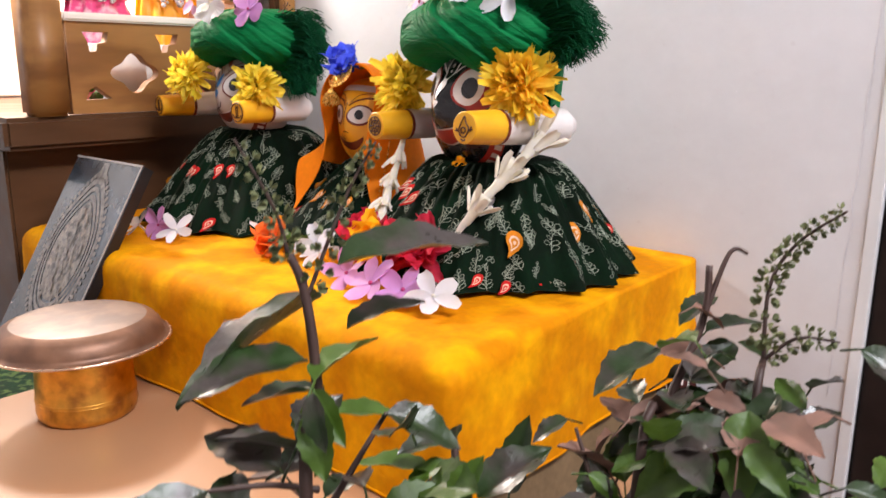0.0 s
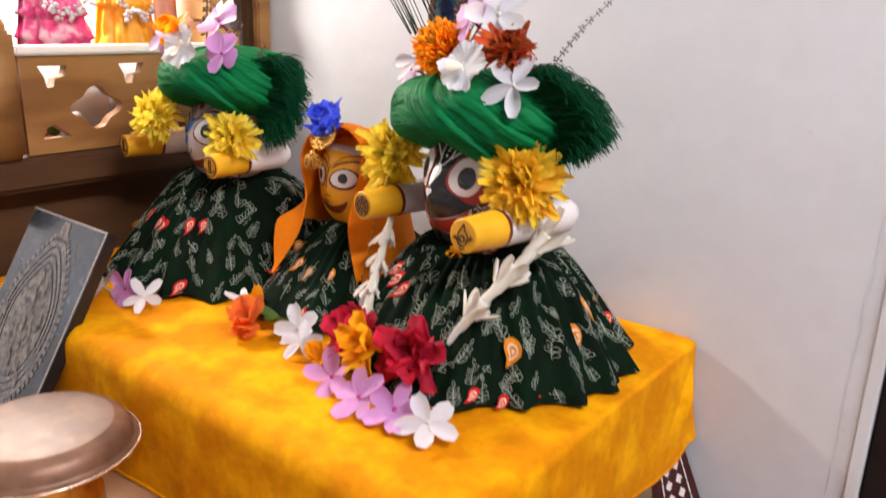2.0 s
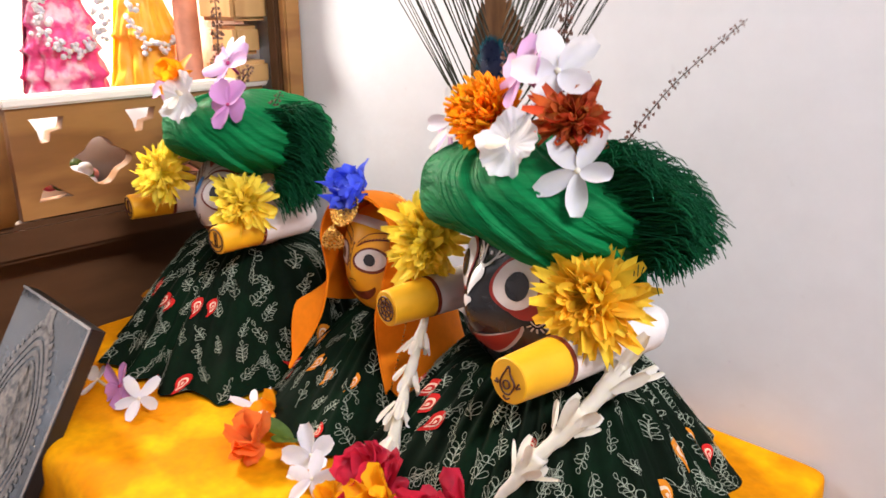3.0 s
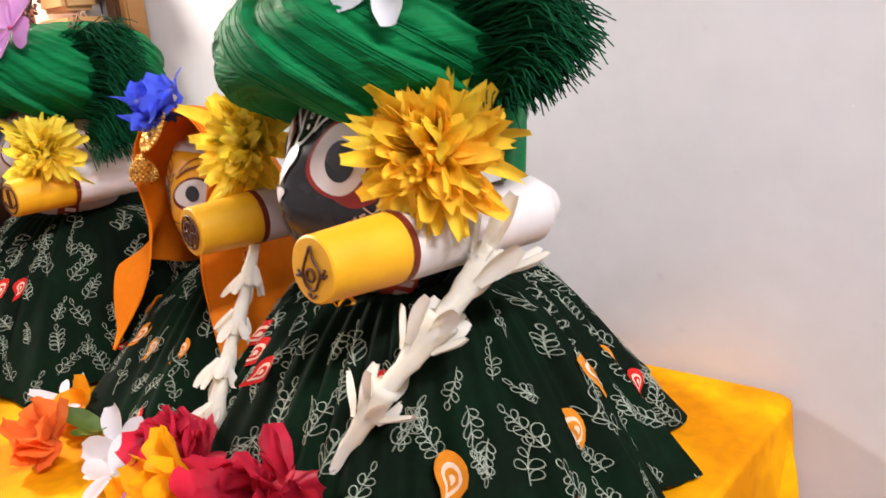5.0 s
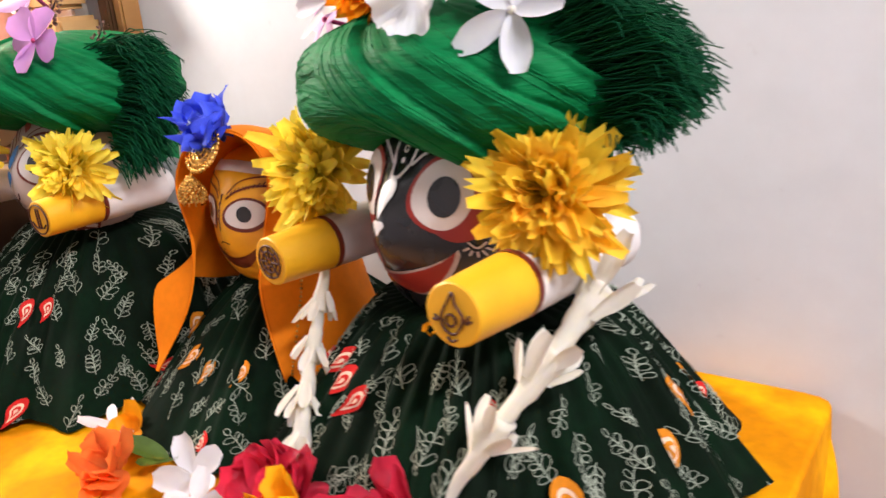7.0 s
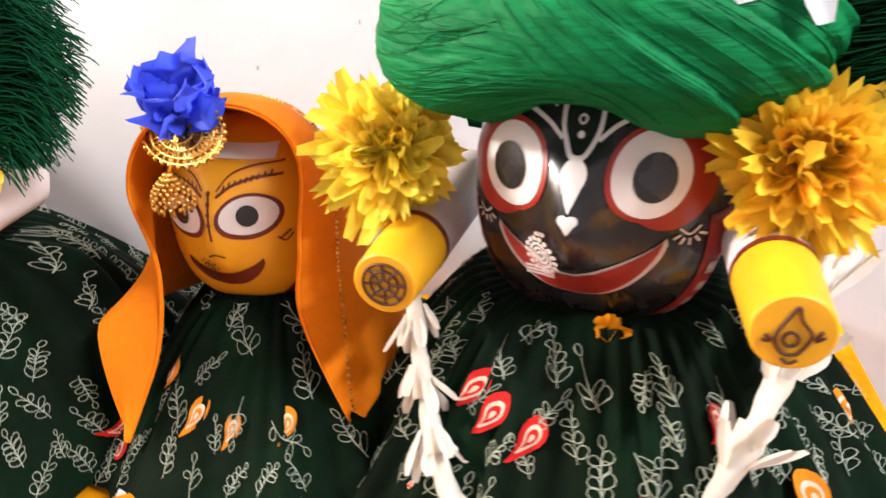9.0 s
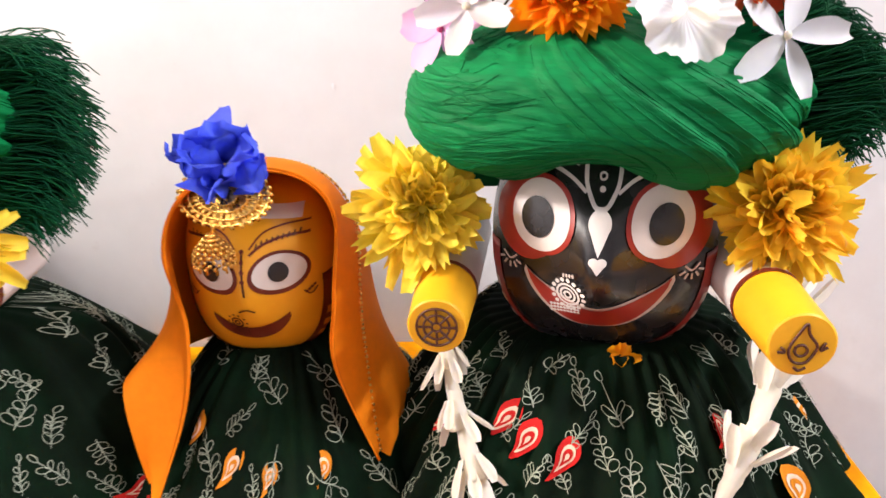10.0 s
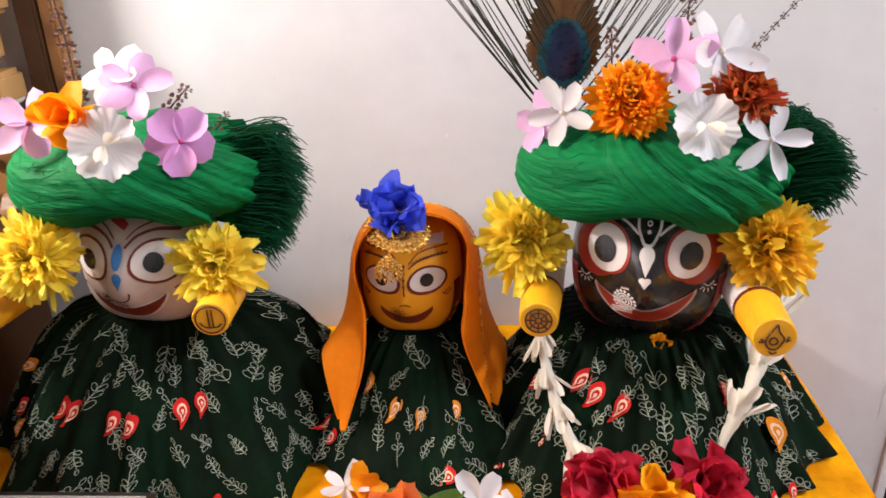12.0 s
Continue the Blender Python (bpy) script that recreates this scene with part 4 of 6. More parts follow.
def idol_white():
    s = Shape()
    f = Face(s, (-0.7355, 0.5505, 0.957), -8, 0.0465, 0.039, 0.0415, 0.0075, chin=1.12)
    f.head(M_FACE)
    rim(f, M_MAROON, M_WHITE)
    for sx in (-1, 1):
        ex = 0.0215 * sx
        f.disc(ex + 0.001 * sx, 0.0110, 0.0160, 0.0140, 0.0004, M_MAROON, 0, sx * 0.15)
        f.disc(ex + 0.001 * sx, 0.0112, 0.0142, 0.0122, 0.0008, M_WHITE, 0, sx * 0.15)
        f.disc(ex - 0.0005, 0.0112, 0.0058, 0.0064, 0.0012, M_BLACK)
        f.line([(sx * 0.004, 0.020), (sx * 0.011, 0.0265), (sx * 0.022, 0.0295), (sx * 0.034, 0.0275)], 0.0016, 0.0006, M_MAROON)
        f.line([(sx * 0.004, 0.0245), (sx * 0.011, 0.0305), (sx * 0.022, 0.0335), (sx * 0.034, 0.0315)], 0.0009, 0.0006, M_MAROON)
        for i in range(5):
            a = radians(-60 + i * 30)
            f.line([(sx * 0.034 + 0.002 * math.sin(a), -0.005 - 0.002 * math.cos(a)), (sx * 0.034 + 0.0048 * math.sin(a), -0.005 - 0.0048 * math.cos(a))], 0.0008, 0.0006, M_LINE)
    f.band(lambda u: (lerp(-0.016, 0.002, u), lerp(0.036, 0.029, u)), lambda u: (lerp(-0.012, 0.004, u), lerp(0.040, 0.032, u)), 0.0007, M_RED, 8)
    f.disc(0, 0.0150, 0.0034, 0.0070, 0.0009, M_BLUE)
    f.disc(0, 0.0030, 0.0030, 0.0034, 0.0009, M_BLUE)
    f.band(lambda u: (lerp(-0.0028, 0, u), lerp(0.002, -0.005, u)), lambda u: (lerp(0.0028, 0, u), lerp(0.002, -0.005, u)), 0.0009, M_BLUE, 6)
    smile(f, 0.0250, -0.0105, 0.0180, 0.0095, M_MAROON, M_WHITE)
    for i in range(10):
        a = 2 * math.pi * i / 10
        f.line([(-0.0125 + 0.0016 * math.cos(a), -0.0135 + 0.0016 * math.sin(a)), (-0.0125 + 0.0048 * math.cos(a), -0.0135 + 0.0048 * math.sin(a))], 0.0008, 0.0012, M_LINE)
    f.disc(-0.0125, -0.0135, 0.0024, 0.0024, 0.0013, M_LINE, 0.5)
    f.line([(-0.007, -0.012), (-0.001, -0.013), (0.004, -0.0115), (0.0055, -0.007)], 0.0010, 0.0012, M_LINE)
    for q in (-0.004, -0.0015, 0.001):
        f.line([(q, -0.013), (q + 0.001, -0.0195)], 0.0007, 0.0013, M_LINE)
    arm(s, (-0.680, 0.486, 0.942), (-0.684, 0.580, 0.944), 0.0112, 0.036, SLEEVE, PLOUGH)
    arm(s, (-0.821, 0.482, 0.944), (-0.806, 0.592, 0.946), 0.0112, 0.036, SLEEVE, PLOUGH)
    neck(s, (-0.740, 0.553), 0.03, 0.8225, 0.925, M_BLACK)
    solo("idol", s, IDOL_MATS, (-0.742, 0.552, 0.822), "mauve-white painted wooden idol with brown ringed eyes", "idol")


idol_black()
idol_yellow()
idol_white()


# ---- printed skirts ----
class Skirt:
    def __init__(self, c, top, rx, ry, tx, ty, folds, seed, wings=()):
        self.c, self.top, self.rx, self.ry, self.tx, self.ty, self.folds, self.seed = V(c), top, rx, ry, tx, ty, folds, seed
        self.wings = wings

    def at(self, a, s, off=0.0):
        """a: angle round, 0 at +x, -90 degrees at the front; s: 0 at the waist, 1 at the hem."""
        wing = 0.0
        for at, wide, high in self.wings:
            d = (a - radians(at) + math.pi) % (2 * math.pi) - math.pi
            wing = max(wing, high * math.exp(-(d / wide) ** 2))
        k = s ** (0.88 - 0.62 * wing)
        wave = self.folds * a + self.seed + 1.3 * math.sin(3 * a + self.seed)
        pleat = 0.055 * s ** 1.2 * (1 - 2 * abs(math.sin(wave / 2)) ** 1.3) + 0.03 * s * math.sin(self.folds * 0.37 * a + 2 * self.seed)
        pleat += 0.030 * (1 - s) ** 1.5 * math.sin(self.folds * 2.6 * a + 2 * math.sin(5 * a)) + 0.008 * math.sin(self.folds * 2.6 * a + 2 * math.sin(5 * a))
        q = 1 + pleat
        rx, ry = lerp(self.tx, self.rx, k) * q + off, lerp(self.ty, self.ry, k) * q + off
        z = lerp(self.top, 0.8245, s) + off * 0.6 - 0.004 * (1 - s) ** 6
        z += 0.0035 * (1 + math.sin(self.folds * a + self.seed)) * max(0, s - 0.8) * 2
        return V((self.c.x + rx * math.cos(a), min(self.c.y + ry * math.sin(a), 0.688), z))

    def radius(self, s):
        return lerp((self.tx + self.ty) / 2, (self.rx + self.ry) / 2, s ** 0.88)


def skirt(name, k, label, prints, reds, oranges):
    ob = thing(name, (k.c.x, k.c.y, 0.8235), label, "skirt", "printed skirts")
    s = Shape()
    s.grid(lambda u, w: k.at(2 * math.pi * u, w), 420, 30, 0, True)
    s.grid(lambda u, w: k.at(2 * math.pi * u, 1, -0.0009 * w) + V((0, 0, 0.0008 * w)), 260, 1, 0, True)
    s.grid(lambda u, w: lerp(k.at(2 * math.pi * u, 0), V((k.c.x, k.c.y, k.top + 0.003)), 0.8 * w), 420, 4, 0, True)
    cloth = part("cloth", s, SKIRT, ob)
    r = random.Random(int(k.seed * 100))
    length = k.top - 0.8245
    slant = math.hypot(length, (k.rx - k.tx))

    def spot(a, s0, du, ds, off):
        """A place du metres round and ds metres down from (a, s0)."""
        s1 = min(1.0, max(0.0, s0 + ds / slant))
        return k.at(a + du / max(0.02, k.radius(s1)), s1, off)

    s = Shape()

    def stroke(pts, width, a, s0, off=0.0009):
        n = len(pts) - 1
        for sgn in (0,):
            base = len(s.v)
            for i, (x, y) in enumerate(pts):
                x0, y0 = pts[max(i - 1, 0)]
                x1, y1 = pts[min(i + 1, n)]
                d = math.hypot(x1 - x0, y1 - y0) or 1
                nx, ny = -(y1 - y0) / d * width / 2, (x1 - x0) / d * width / 2
                s.v.append(tuple(spot(a, s0, x + nx, y + ny, off)))
                s.v.append(tuple(spot(a, s0, x - nx, y - ny, off)))
            for i in range(n):
                s.f.append((base + 2 * i, base + 2 * i + 1, base + 2 * i + 3, base + 2 * i + 2))
                s.m.append(0)

    def sprig(a, s0, tilt, size, pairs):
        c, sn = math.cos(tilt), math.sin(tilt)

        def pt(x, y):
            return x * c - y * sn, x * sn + y * c
        bend = r.uniform(-0.2, 0.2)
        stroke([pt(bend * size * (q / 6) ** 2, -size * q / 6) for q in range(7)], 0.00036, a, s0)
        for j in range(pairs):
            y = -size * (0.12 + 0.80 * j / pairs)
            for sd in (-1, 1):
                if r.random() < 0.12:
                    continue
                ang = sd * r.uniform(0.55, 0.95)
                ll = size * 0.33 * r.uniform(0.8, 1.2) * (1 - 0.25 * j / pairs)
                wd = ll * 0.28
                pts = []
                for q in range(11):
                    b = 2 * math.pi * q / 10
                    lx, ly = wd * math.sin(b) * (1 - 0.3 * math.cos(b)), -ll * (0.55 - 0.5 * math.cos(b))
                    x = lx * math.cos(ang) - ly * math.sin(ang) * 1.0
                    yy = lx * math.sin(ang) + ly * math.cos(ang)
                    pts.append(pt(x + bend * size * (-y / size) ** 2, y + yy))
                stroke(pts, 0.00036, a, s0)
        ll = size * 0.24
        stroke([pt(bend * size + ll * 0.26 * math.sin(2 * math.pi * q / 10), -size - ll * (0.5 - 0.5 * math.cos(2 * math.pi * q / 10))) for q in range(11)], 0.00036, a, s0)

    placed = []
    for _ in range(prints * 40):
        s0 = r.uniform(0.08, 1.0)
        a = r.uniform(0, 2 * math.pi)
        if r.random() > 0.25 + 0.75 * k.radius(s0) / k.radius(1):
            continue
        x = a * k.radius(s0)
        if all(math.hypot((a - b) * k.radius(s0), (s0 - q) * slant) > 0.0150 for b, q in placed):
            placed.append((a, s0))
            sprig(a, s0, r.uniform(-0.7, 0.7) + (math.pi if r.random() < 0.2 else 0), r.uniform(0.012, 0.020), r.choice((3, 3, 4, 4)))
        if len(placed) >= prints:
            break
    part("leaf_print", s, PRINT_LEAF, cloth, "white outlined leaf sprigs", kind="stuff")

    def paisley(shape, a, s0, size, tilt, mi_out, mi_in):
        c, sn = math.cos(tilt), math.sin(tilt)
        for sc, mi, off in ((1.0, mi_out, 0.0012), (0.60, 2, 0.0016), (0.40, mi_out, 0.0019), (0.18, 2, 0.0022)):
            def fn(u, w):
                b = 2 * math.pi * u
                q = sc * (1 - w)
                y = -math.cos(b)
                x = 0.56 * math.sin(b) * (0.66 - 0.34 * y) - 0.45 * max(0, y) ** 2
                x, y = size * x * q, size * (y * q * 0.75 + 0.1)
                return spot(a, s0, x * c - y * sn, x * sn + y * c, off)
            shape.grid(fn, 18, 2, mi, True)
    for k2, rows in ((0, reds), (1, oranges)):
        for deg, s0, size, tilt in rows:
            s = Shape()
            paisley(s, radians(deg), s0, size * 1.12, tilt, k2, 2)
            part("paisley_print", s, [PRINT_RED, PRINT_ORANGE, PRINT_CREAM], cloth, ("red", "orange")[k2] + " paisley with a cream heart")
    return ob


SK_J = Skirt((-0.408, 0.556, 0.82), 0.916, 0.122, 0.124, 0.054, 0.048, 17, 0.7, ((-4, 0.10, 0.30),))
skirt("skirt", SK_J, "dark green cotton skirt printed with white leaf sprigs", 230,
      [(-128, 0.28, 0.011, 0.2), (-120, 0.33, 0.011, 0.1), (-108, 0.36, 0.010, 0.2), (-140, 0.80, 0.011, -0.1), (-146, 0.95, 0.011, 0.1), (-121, 0.85, 0.011, -0.2), (-112, 0.92, 0.011, 0.0), (-20, 0.80, 0.011, 1.2), (-58, 0.90, 0.008, 0.2),
       (-135, 0.70, 0.010, 0.5), (-48, 0.95, 0.008, 0.3), (30, 0.7, 0.010, 0.4), (-30, 0.95, 0.010, 1.0), (-62, 0.30, 0.007, 0.2), (-150, 0.4, 0.010, 0.0)],
      [(-44, 0.62, 0.013, -0.1), (2, 0.42, 0.012, -0.3), (-12, 0.58, 0.012, -0.2), (-76, 0.96, 0.011, 0.3), (-18, 0.86, 0.011, 0.4), (20, 0.5, 0.011, 0.0)])
SK_S = Skirt((-0.560, 0.568, 0.82), 0.902, 0.086, 0.112, 0.030, 0.028, 11, 2.1)
skirt("skirt", SK_S, "small dark green cotton skirt printed with white leaf sprigs", 105,
      [(-75, 0.85, 0.009, 0.4), (-140, 0.8, 0.009, 0.2), (-40, 0.9, 0.008, 0.2)],
      [(-128, 0.35, 0.009, -0.2), (-104, 0.45, 0.009, 0.1), (-88, 0.50, 0.008, 0.0), (-66, 0.48, 0.008, 0.1)])
SK_B = Skirt((-0.737, 0.560, 0.82), 0.924, 0.126, 0.136, 0.050, 0.044, 15, 4.4, ((-6, 0.42, 1.0), (188, 0.5, 0.6)))
skirt("skirt", SK_B, "dark green cotton skirt printed with white leaves and red paisleys", 200,
      [(-122, 0.45, 0.011, 0.1), (-116, 0.46, 0.011, 0.1), (-96, 0.46, 0.010, 0.0), (-88, 0.46, 0.010, 0.1), (-68, 0.42, 0.010, -0.3), (-60, 0.42, 0.009, -0.2),
       (-72, 0.93, 0.010, 0.2), (-62, 0.93, 0.010, 0.0), (-20, 0.8, 0.010, 1.2), (-100, 0.93, 0.010, 0.1), (-40, 0.9, 0.010, 0.4), (-150, 0.6, 0.010, 0.0)],
      [(-142, 0.66, 0.012, 0.8), (-160, 0.4, 0.011, 0.6), (-10, 0.6, 0.011, 0.3)])

# ---- turbans ----
def turban(c, rx, ry, rz, turn, fringe_ends, seed, label):
    """Wound crepe: a round core, two lobes of laid strands that cross, a drape at the back and a fringed tail."""
    c = V(c)
    R = Matrix.Rotation(radians(turn), 3, "Z")
    r = random.Random(seed)
    ob = thing("turban", c, label, "turban", "green turbans")

    def dome(a, e, q=1.0):
        """a: angle round (front at -90), e: height angle; the lower front lifts over the brow."""
        ca, sa, ce, se = math.cos(a), math.sin(a), math.cos(e), math.sin(e)
        k = (abs(ce) ** 2.4 + abs(se) ** 2.4) ** (-1 / 2.4)
        lift = 0.017 * math.exp(-((a + math.pi / 2) / 0.50) ** 2) * max(0, -se)
        return c + R @ V((rx * q * ca * ce * k, ry * q * sa * ce * k, rz * q * se * k + lift))

    def cross(e):
        return math.radians(-93) - 0.50 * e

    def wound(u, w):
        """The wound cloth: near-level folds on one lobe, slanting folds on the lobe that crosses over it."""
        a, e = 2 * math.pi * u - 1.25 * math.pi, lerp(-1.35, 1.5, w)
        if a > 0.75 * math.pi:
            a -= 2 * math.pi
        n1 = noise.noise((a * 1.3, e * 1.5, seed)) + 0.4 * noise.noise((a * 4, e * 5, seed + 3))
        over = 1 / (1 + math.exp(-(a - cross(e)) * 26)) * (1 / (1 + math.exp((a - 2.0) * 6)))
        t1 = e + 0.34 * (a - cross(e)) * (0.6 - 0.4 * e) + 0.12 * n1
        f1 = 0.026 * abs(math.sin(2.3 * t1 + n1)) + 0.0034 * math.sin(37 * t1 + 5 * n1) + 0.0020 * math.sin(88 * t1)
        t2 = (a - cross(e)) * (1.0 + 0.25 * e) + 0.06 * n1
        lap = (1.75 * t2 + 0.12 + 0.05 * n1) % 1.0
        f2 = 0.022 + 0.080 * lap ** 0.8 * min(1.0, (1 - lap) / 0.10) + 0.0022 * math.sin(58 * t2 + 4 * n1) + 0.007 * math.sin(29 * t2 + 3 * n1)
        return dome(a, e, 0.975 + lerp(f1, f2, over) + 0.012 * n1)
    s = Shape()
    s.grid(wound, 420, 120, 0, True)
    cloth = part("wound_cloth", s, TURBAN, ob)

    def on_cloth(a, e):
        p = V(wound((a + 1.25 * math.pi) / (2 * math.pi), (e + 1.35) / 2.85))
        return p + (p - c) * 0.004
    s = Shape()
    for i in range(70):
        e0 = lerp(-1.0, 1.2, r.random())
        a0 = r.uniform(-3.6, -2.2)
        a1 = cross(e0) - r.uniform(0.02, 0.5)
        s.tube([on_cloth(lerp(a0, a1, j / 12), e0 + 0.12 * math.sin(j * 0.4 + i) * j / 12 - 0.22 * (j / 12) ** 2 * (e0 - 0.5)) for j in range(13)], 0.00016, 4, cap=False)
    for i in range(26):
        off = r.uniform(0.02, 1.5)
        e0, e1 = r.uniform(0.4, 1.2), r.uniform(-1.0, -0.2)
        s.tube([on_cloth(cross(e) + off / (1 + 0.25 * e), e) for e in (lerp(e0, e1, j / 12) for j in range(13))], 0.00020, 4, cap=False)
    part("crepe_thread", s, TURBAN, cloth, "raised crepe threads", kind="stuff")

    # loose drape that falls behind the ear
    s = Shape()

    def hanging(u, w, o):
        a = math.radians(lerp(8, 150, u))
        p = dome(a, -0.25, 0.965 - 0.10 * w) + V((0, 0, -0.050 * w * (0.75 + 0.25 * math.sin(2.2 * u + 0.6))))
        return p + (p - c).normalized() * (0.0022 * math.sin(u * 21 + 2 * w) * (0.3 + w) + o)
    s.grid(lambda u, w: hanging(u, w, 0), 60, 16)
    s.grid(lambda u, w: hanging(u, w, -0.0012), 60, 16)
    part("drape", s, TURBAN, ob)
    # fringed tail
    s = Shape()
    roots, ends = fringe_ends
    roots, ends = [V(p) for p in roots], [V(p) for p in ends]

    def edge(line, q):
        return bezier(line, q)
    s.grid(lambda u, w: lerp(edge(roots, u), edge(ends, u), 0.74 * w) + V((0, -0.006 * math.sin(5 * u + 3 * w), 0.004 * math.sin(8 * u))), 24, 8)
    s.grid(lambda u, w: lerp(edge(roots, u), edge(ends, u), 0.55 * w) + V((0, 0.012 + 0.006 * math.sin(6 * u + 2 * w), 0.004 * math.sin(7 * u + 1))), 24, 8)
    tail = part("tail_cloth", s, TURBAN, ob, "loose flat end of the crepe")
    s = Shape()
    for i in range(1000):
        u = r.random()
        layer = r.uniform(-1, 1)
        p0 = lerp(edge(roots, u), edge(ends, u), r.uniform(0.30, 0.74)) + V((0, 0.010 * layer, 0.002 * layer))
        tip = edge(ends, min(1, max(0, u + r.gauss(0, 0.022)))) + V((r.gauss(0, 0.0035), 0.014 * layer + r.gauss(0, 0.002), r.gauss(0, 0.002)))
        mid = lerp(p0, tip, 0.55) + V((0.002, 0, 0.003 + r.gauss(0, 0.0015)))
        sag = r.uniform(0, 0.003)
        s.tube([p0, mid, lerp(mid, tip, 0.6) + V((0, 0, 0.001)), tip + V((0, 0, -sag))], lambda q: 0.00046 * (1 - 0.4 * q), 3, cap=False)
    part("fringe", s, FRINGE, tail, "loose thread fringe", kind="stuff")
    return ob


turban((-0.4165, 0.550, 1.012), 0.080, 0.066, 0.034, -10,
       ([(-0.385, 0.520, 1.044), (-0.356, 0.530, 1.020), (-0.352, 0.540, 0.988)], [(-0.342, 0.524, 1.054), (-0.272, 0.543, 1.012), (-0.324, 0.526, 0.991)]), 3,
       "emerald green crepe turban with fringed end on the black idol")
turban((-0.738, 0.556, 1.013), 0.080, 0.064, 0.033, 4,
       ([(-0.698, 0.540, 1.040), (-0.684, 0.545, 1.010), (-0.692, 0.545, 0.980)], [(-0.644, 0.554, 1.040), (-0.622, 0.566, 0.994), (-0.654, 0.542, 0.958)]), 5,
       "emerald green crepe turban with fringed end on the white idol")


# ---- veil ----
def veil():
    c = V((-0.566, 0.569, 0.9400))
    ob = thing("veil", c, "bright orange cloth veil over the small idol", "veil")

    # front edge from one hanging corner over the crown to the other, and the hem behind
    front = [(-0.608, 0.498, 0.852), (-0.597, 0.517, 0.884), (-0.594, 0.527, 0.918), (-0.599, 0.525, 0.955), (-0.588, 0.529, 0.980),
             (-0.563, 0.530, 0.990), (-0.538, 0.530, 0.986), (-0.526, 0.530, 0.968), (-0.529, 0.524, 0.935), (-0.530, 0.517, 0.905), (-0.512, 0.510, 0.860)]
    rear = [(-0.614, 0.503, 0.855), (-0.623, 0.518, 0.898), (-0.615, 0.560, 0.890), (-0.606, 0.594, 0.880), (-0.592, 0.612, 0.872),
            (-0.566, 0.618, 0.868), (-0.540, 0.612, 0.866), (-0.522, 0.602, 0.866), (-0.508, 0.592, 0.868), (-0.500, 0.572, 0.868), (-0.508, 0.520, 0.858)]
    crown = [(-0.612, 0.501, 0.856), (-0.620, 0.517, 0.898), (-0.613, 0.545, 0.934), (-0.608, 0.570, 0.972), (-0.594, 0.588, 0.994),
             (-0.566, 0.594, 1.003), (-0.536, 0.586, 0.998), (-0.518, 0.572, 0.978), (-0.514, 0.556, 0.938), (-0.508, 0.545, 0.898), (-0.510, 0.515, 0.862)]
    n = 80
    lines = [chain(q, n) for q in (front, crown, rear)]

    def cloth(u, w, o):
        i = round(u * n)
        p = bezier([q[i] for q in lines], w)
        fall = abs(2 * u - 1)
        ripple = 0.0018 * math.sin(16 * u + 5 * w) * fall + 0.0010 * math.sin(41 * u + 7 * w) * fall ** 2
        return p + (p - c).normalized() * (ripple + o)
    s = Shape()
    s.grid(lambda u, w: cloth(u, w, 0.0), n, 28)
    s.grid(lambda u, w: cloth(u, w, -0.0010), n, 28)
    s.grid(lambda u, w: cloth(u, 0, -0.0010 * w), n, 1)
    part("hood", s, VEIL, ob)
    s = Shape()
    s.tube([cloth(i / n, 0.015, 0.0004) for i in range(n + 1)], 0.0007, 5)
    part("rolled_hem", s, VEIL, ob)
    s = Shape()
    for i in range(34, 80):
        for k in range(2):
            p = lerp(cloth(i / n, 0.30, 0.001), cloth(min(1, (i + 1) / n), 0.30, 0.001), 0.5 * k)
            s.ball(p, 0.0009 if k else 0.0007, 0, 6, 4)
    part("bead_trim", s, GOLD, ob, "gold bead trim", kind="stuff")


veil()
orn = thing("forehead_ornament", (-0.571, 0.524, 0.975), "gold filigree forehead ornament with a bell pendant", "ornament")
A_, B_, N_ = basis((-0.30, -0.80, 0.52))
A_, B_ = A_ * 1.35, B_ * 1.3
sh = Shape()
OC = V((-0.5700, 0.527, 0.9805))
for r0 in (0.004, 0.007, 0.010, 0.0125):
    sh.tube([OC + A_ * 1.25 * r0 * math.cos(a) + B_ * 0.75 * r0 * math.sin(a) + N_ * (0.002 - r0 * 0.12) for a in (2 * math.pi * i / 36 for i in range(37))], 0.0006, 5, cap=False)
for i in range(30):
    a = 2 * math.pi * i / 30
    sh.ball(OC + A_ * 0.0165 * math.cos(a) + B_ * 0.0100 * math.sin(a) + N_ * 0.0004, 0.0011, 0, 6, 4)
    sh.tube([OC + A_ * 0.005 * math.cos(a) + B_ * 0.003 * math.sin(a) + N_ * 0.0015, OC + A_ * 0.0155 * math.cos(a) + B_ * 0.0094 * math.sin(a)], 0.0005, 4)
sh.grid(lambda u, w: OC + A_ * 0.0160 * w * math.cos(6.2832 * u) + B_ * 0.0096 * w * math.sin(6.2832 * u) + N_ * 0.0012 * (1 - w * w) - N_ * 0.0006, 36, 5, 0, True)
part("filigree_disc", sh, GOLD, orn)
sh = Shape()
TC = V((-0.5755, 0.5195, 0.9665))
for i in range(9):
    w = i / 8
    rr = 0.0015 + 0.0068 * math.sin(min(1, w * 1.25) * math.pi / 2)
    for k in range(14):
        a = 2 * math.pi * (k + 0.5 * (i % 2)) / 14
        sh.ball(TC + V((rr * math.cos(a), rr * math.sin(a) * 0.8, -0.0125 * w)), 0.0010, 0, 6, 4)
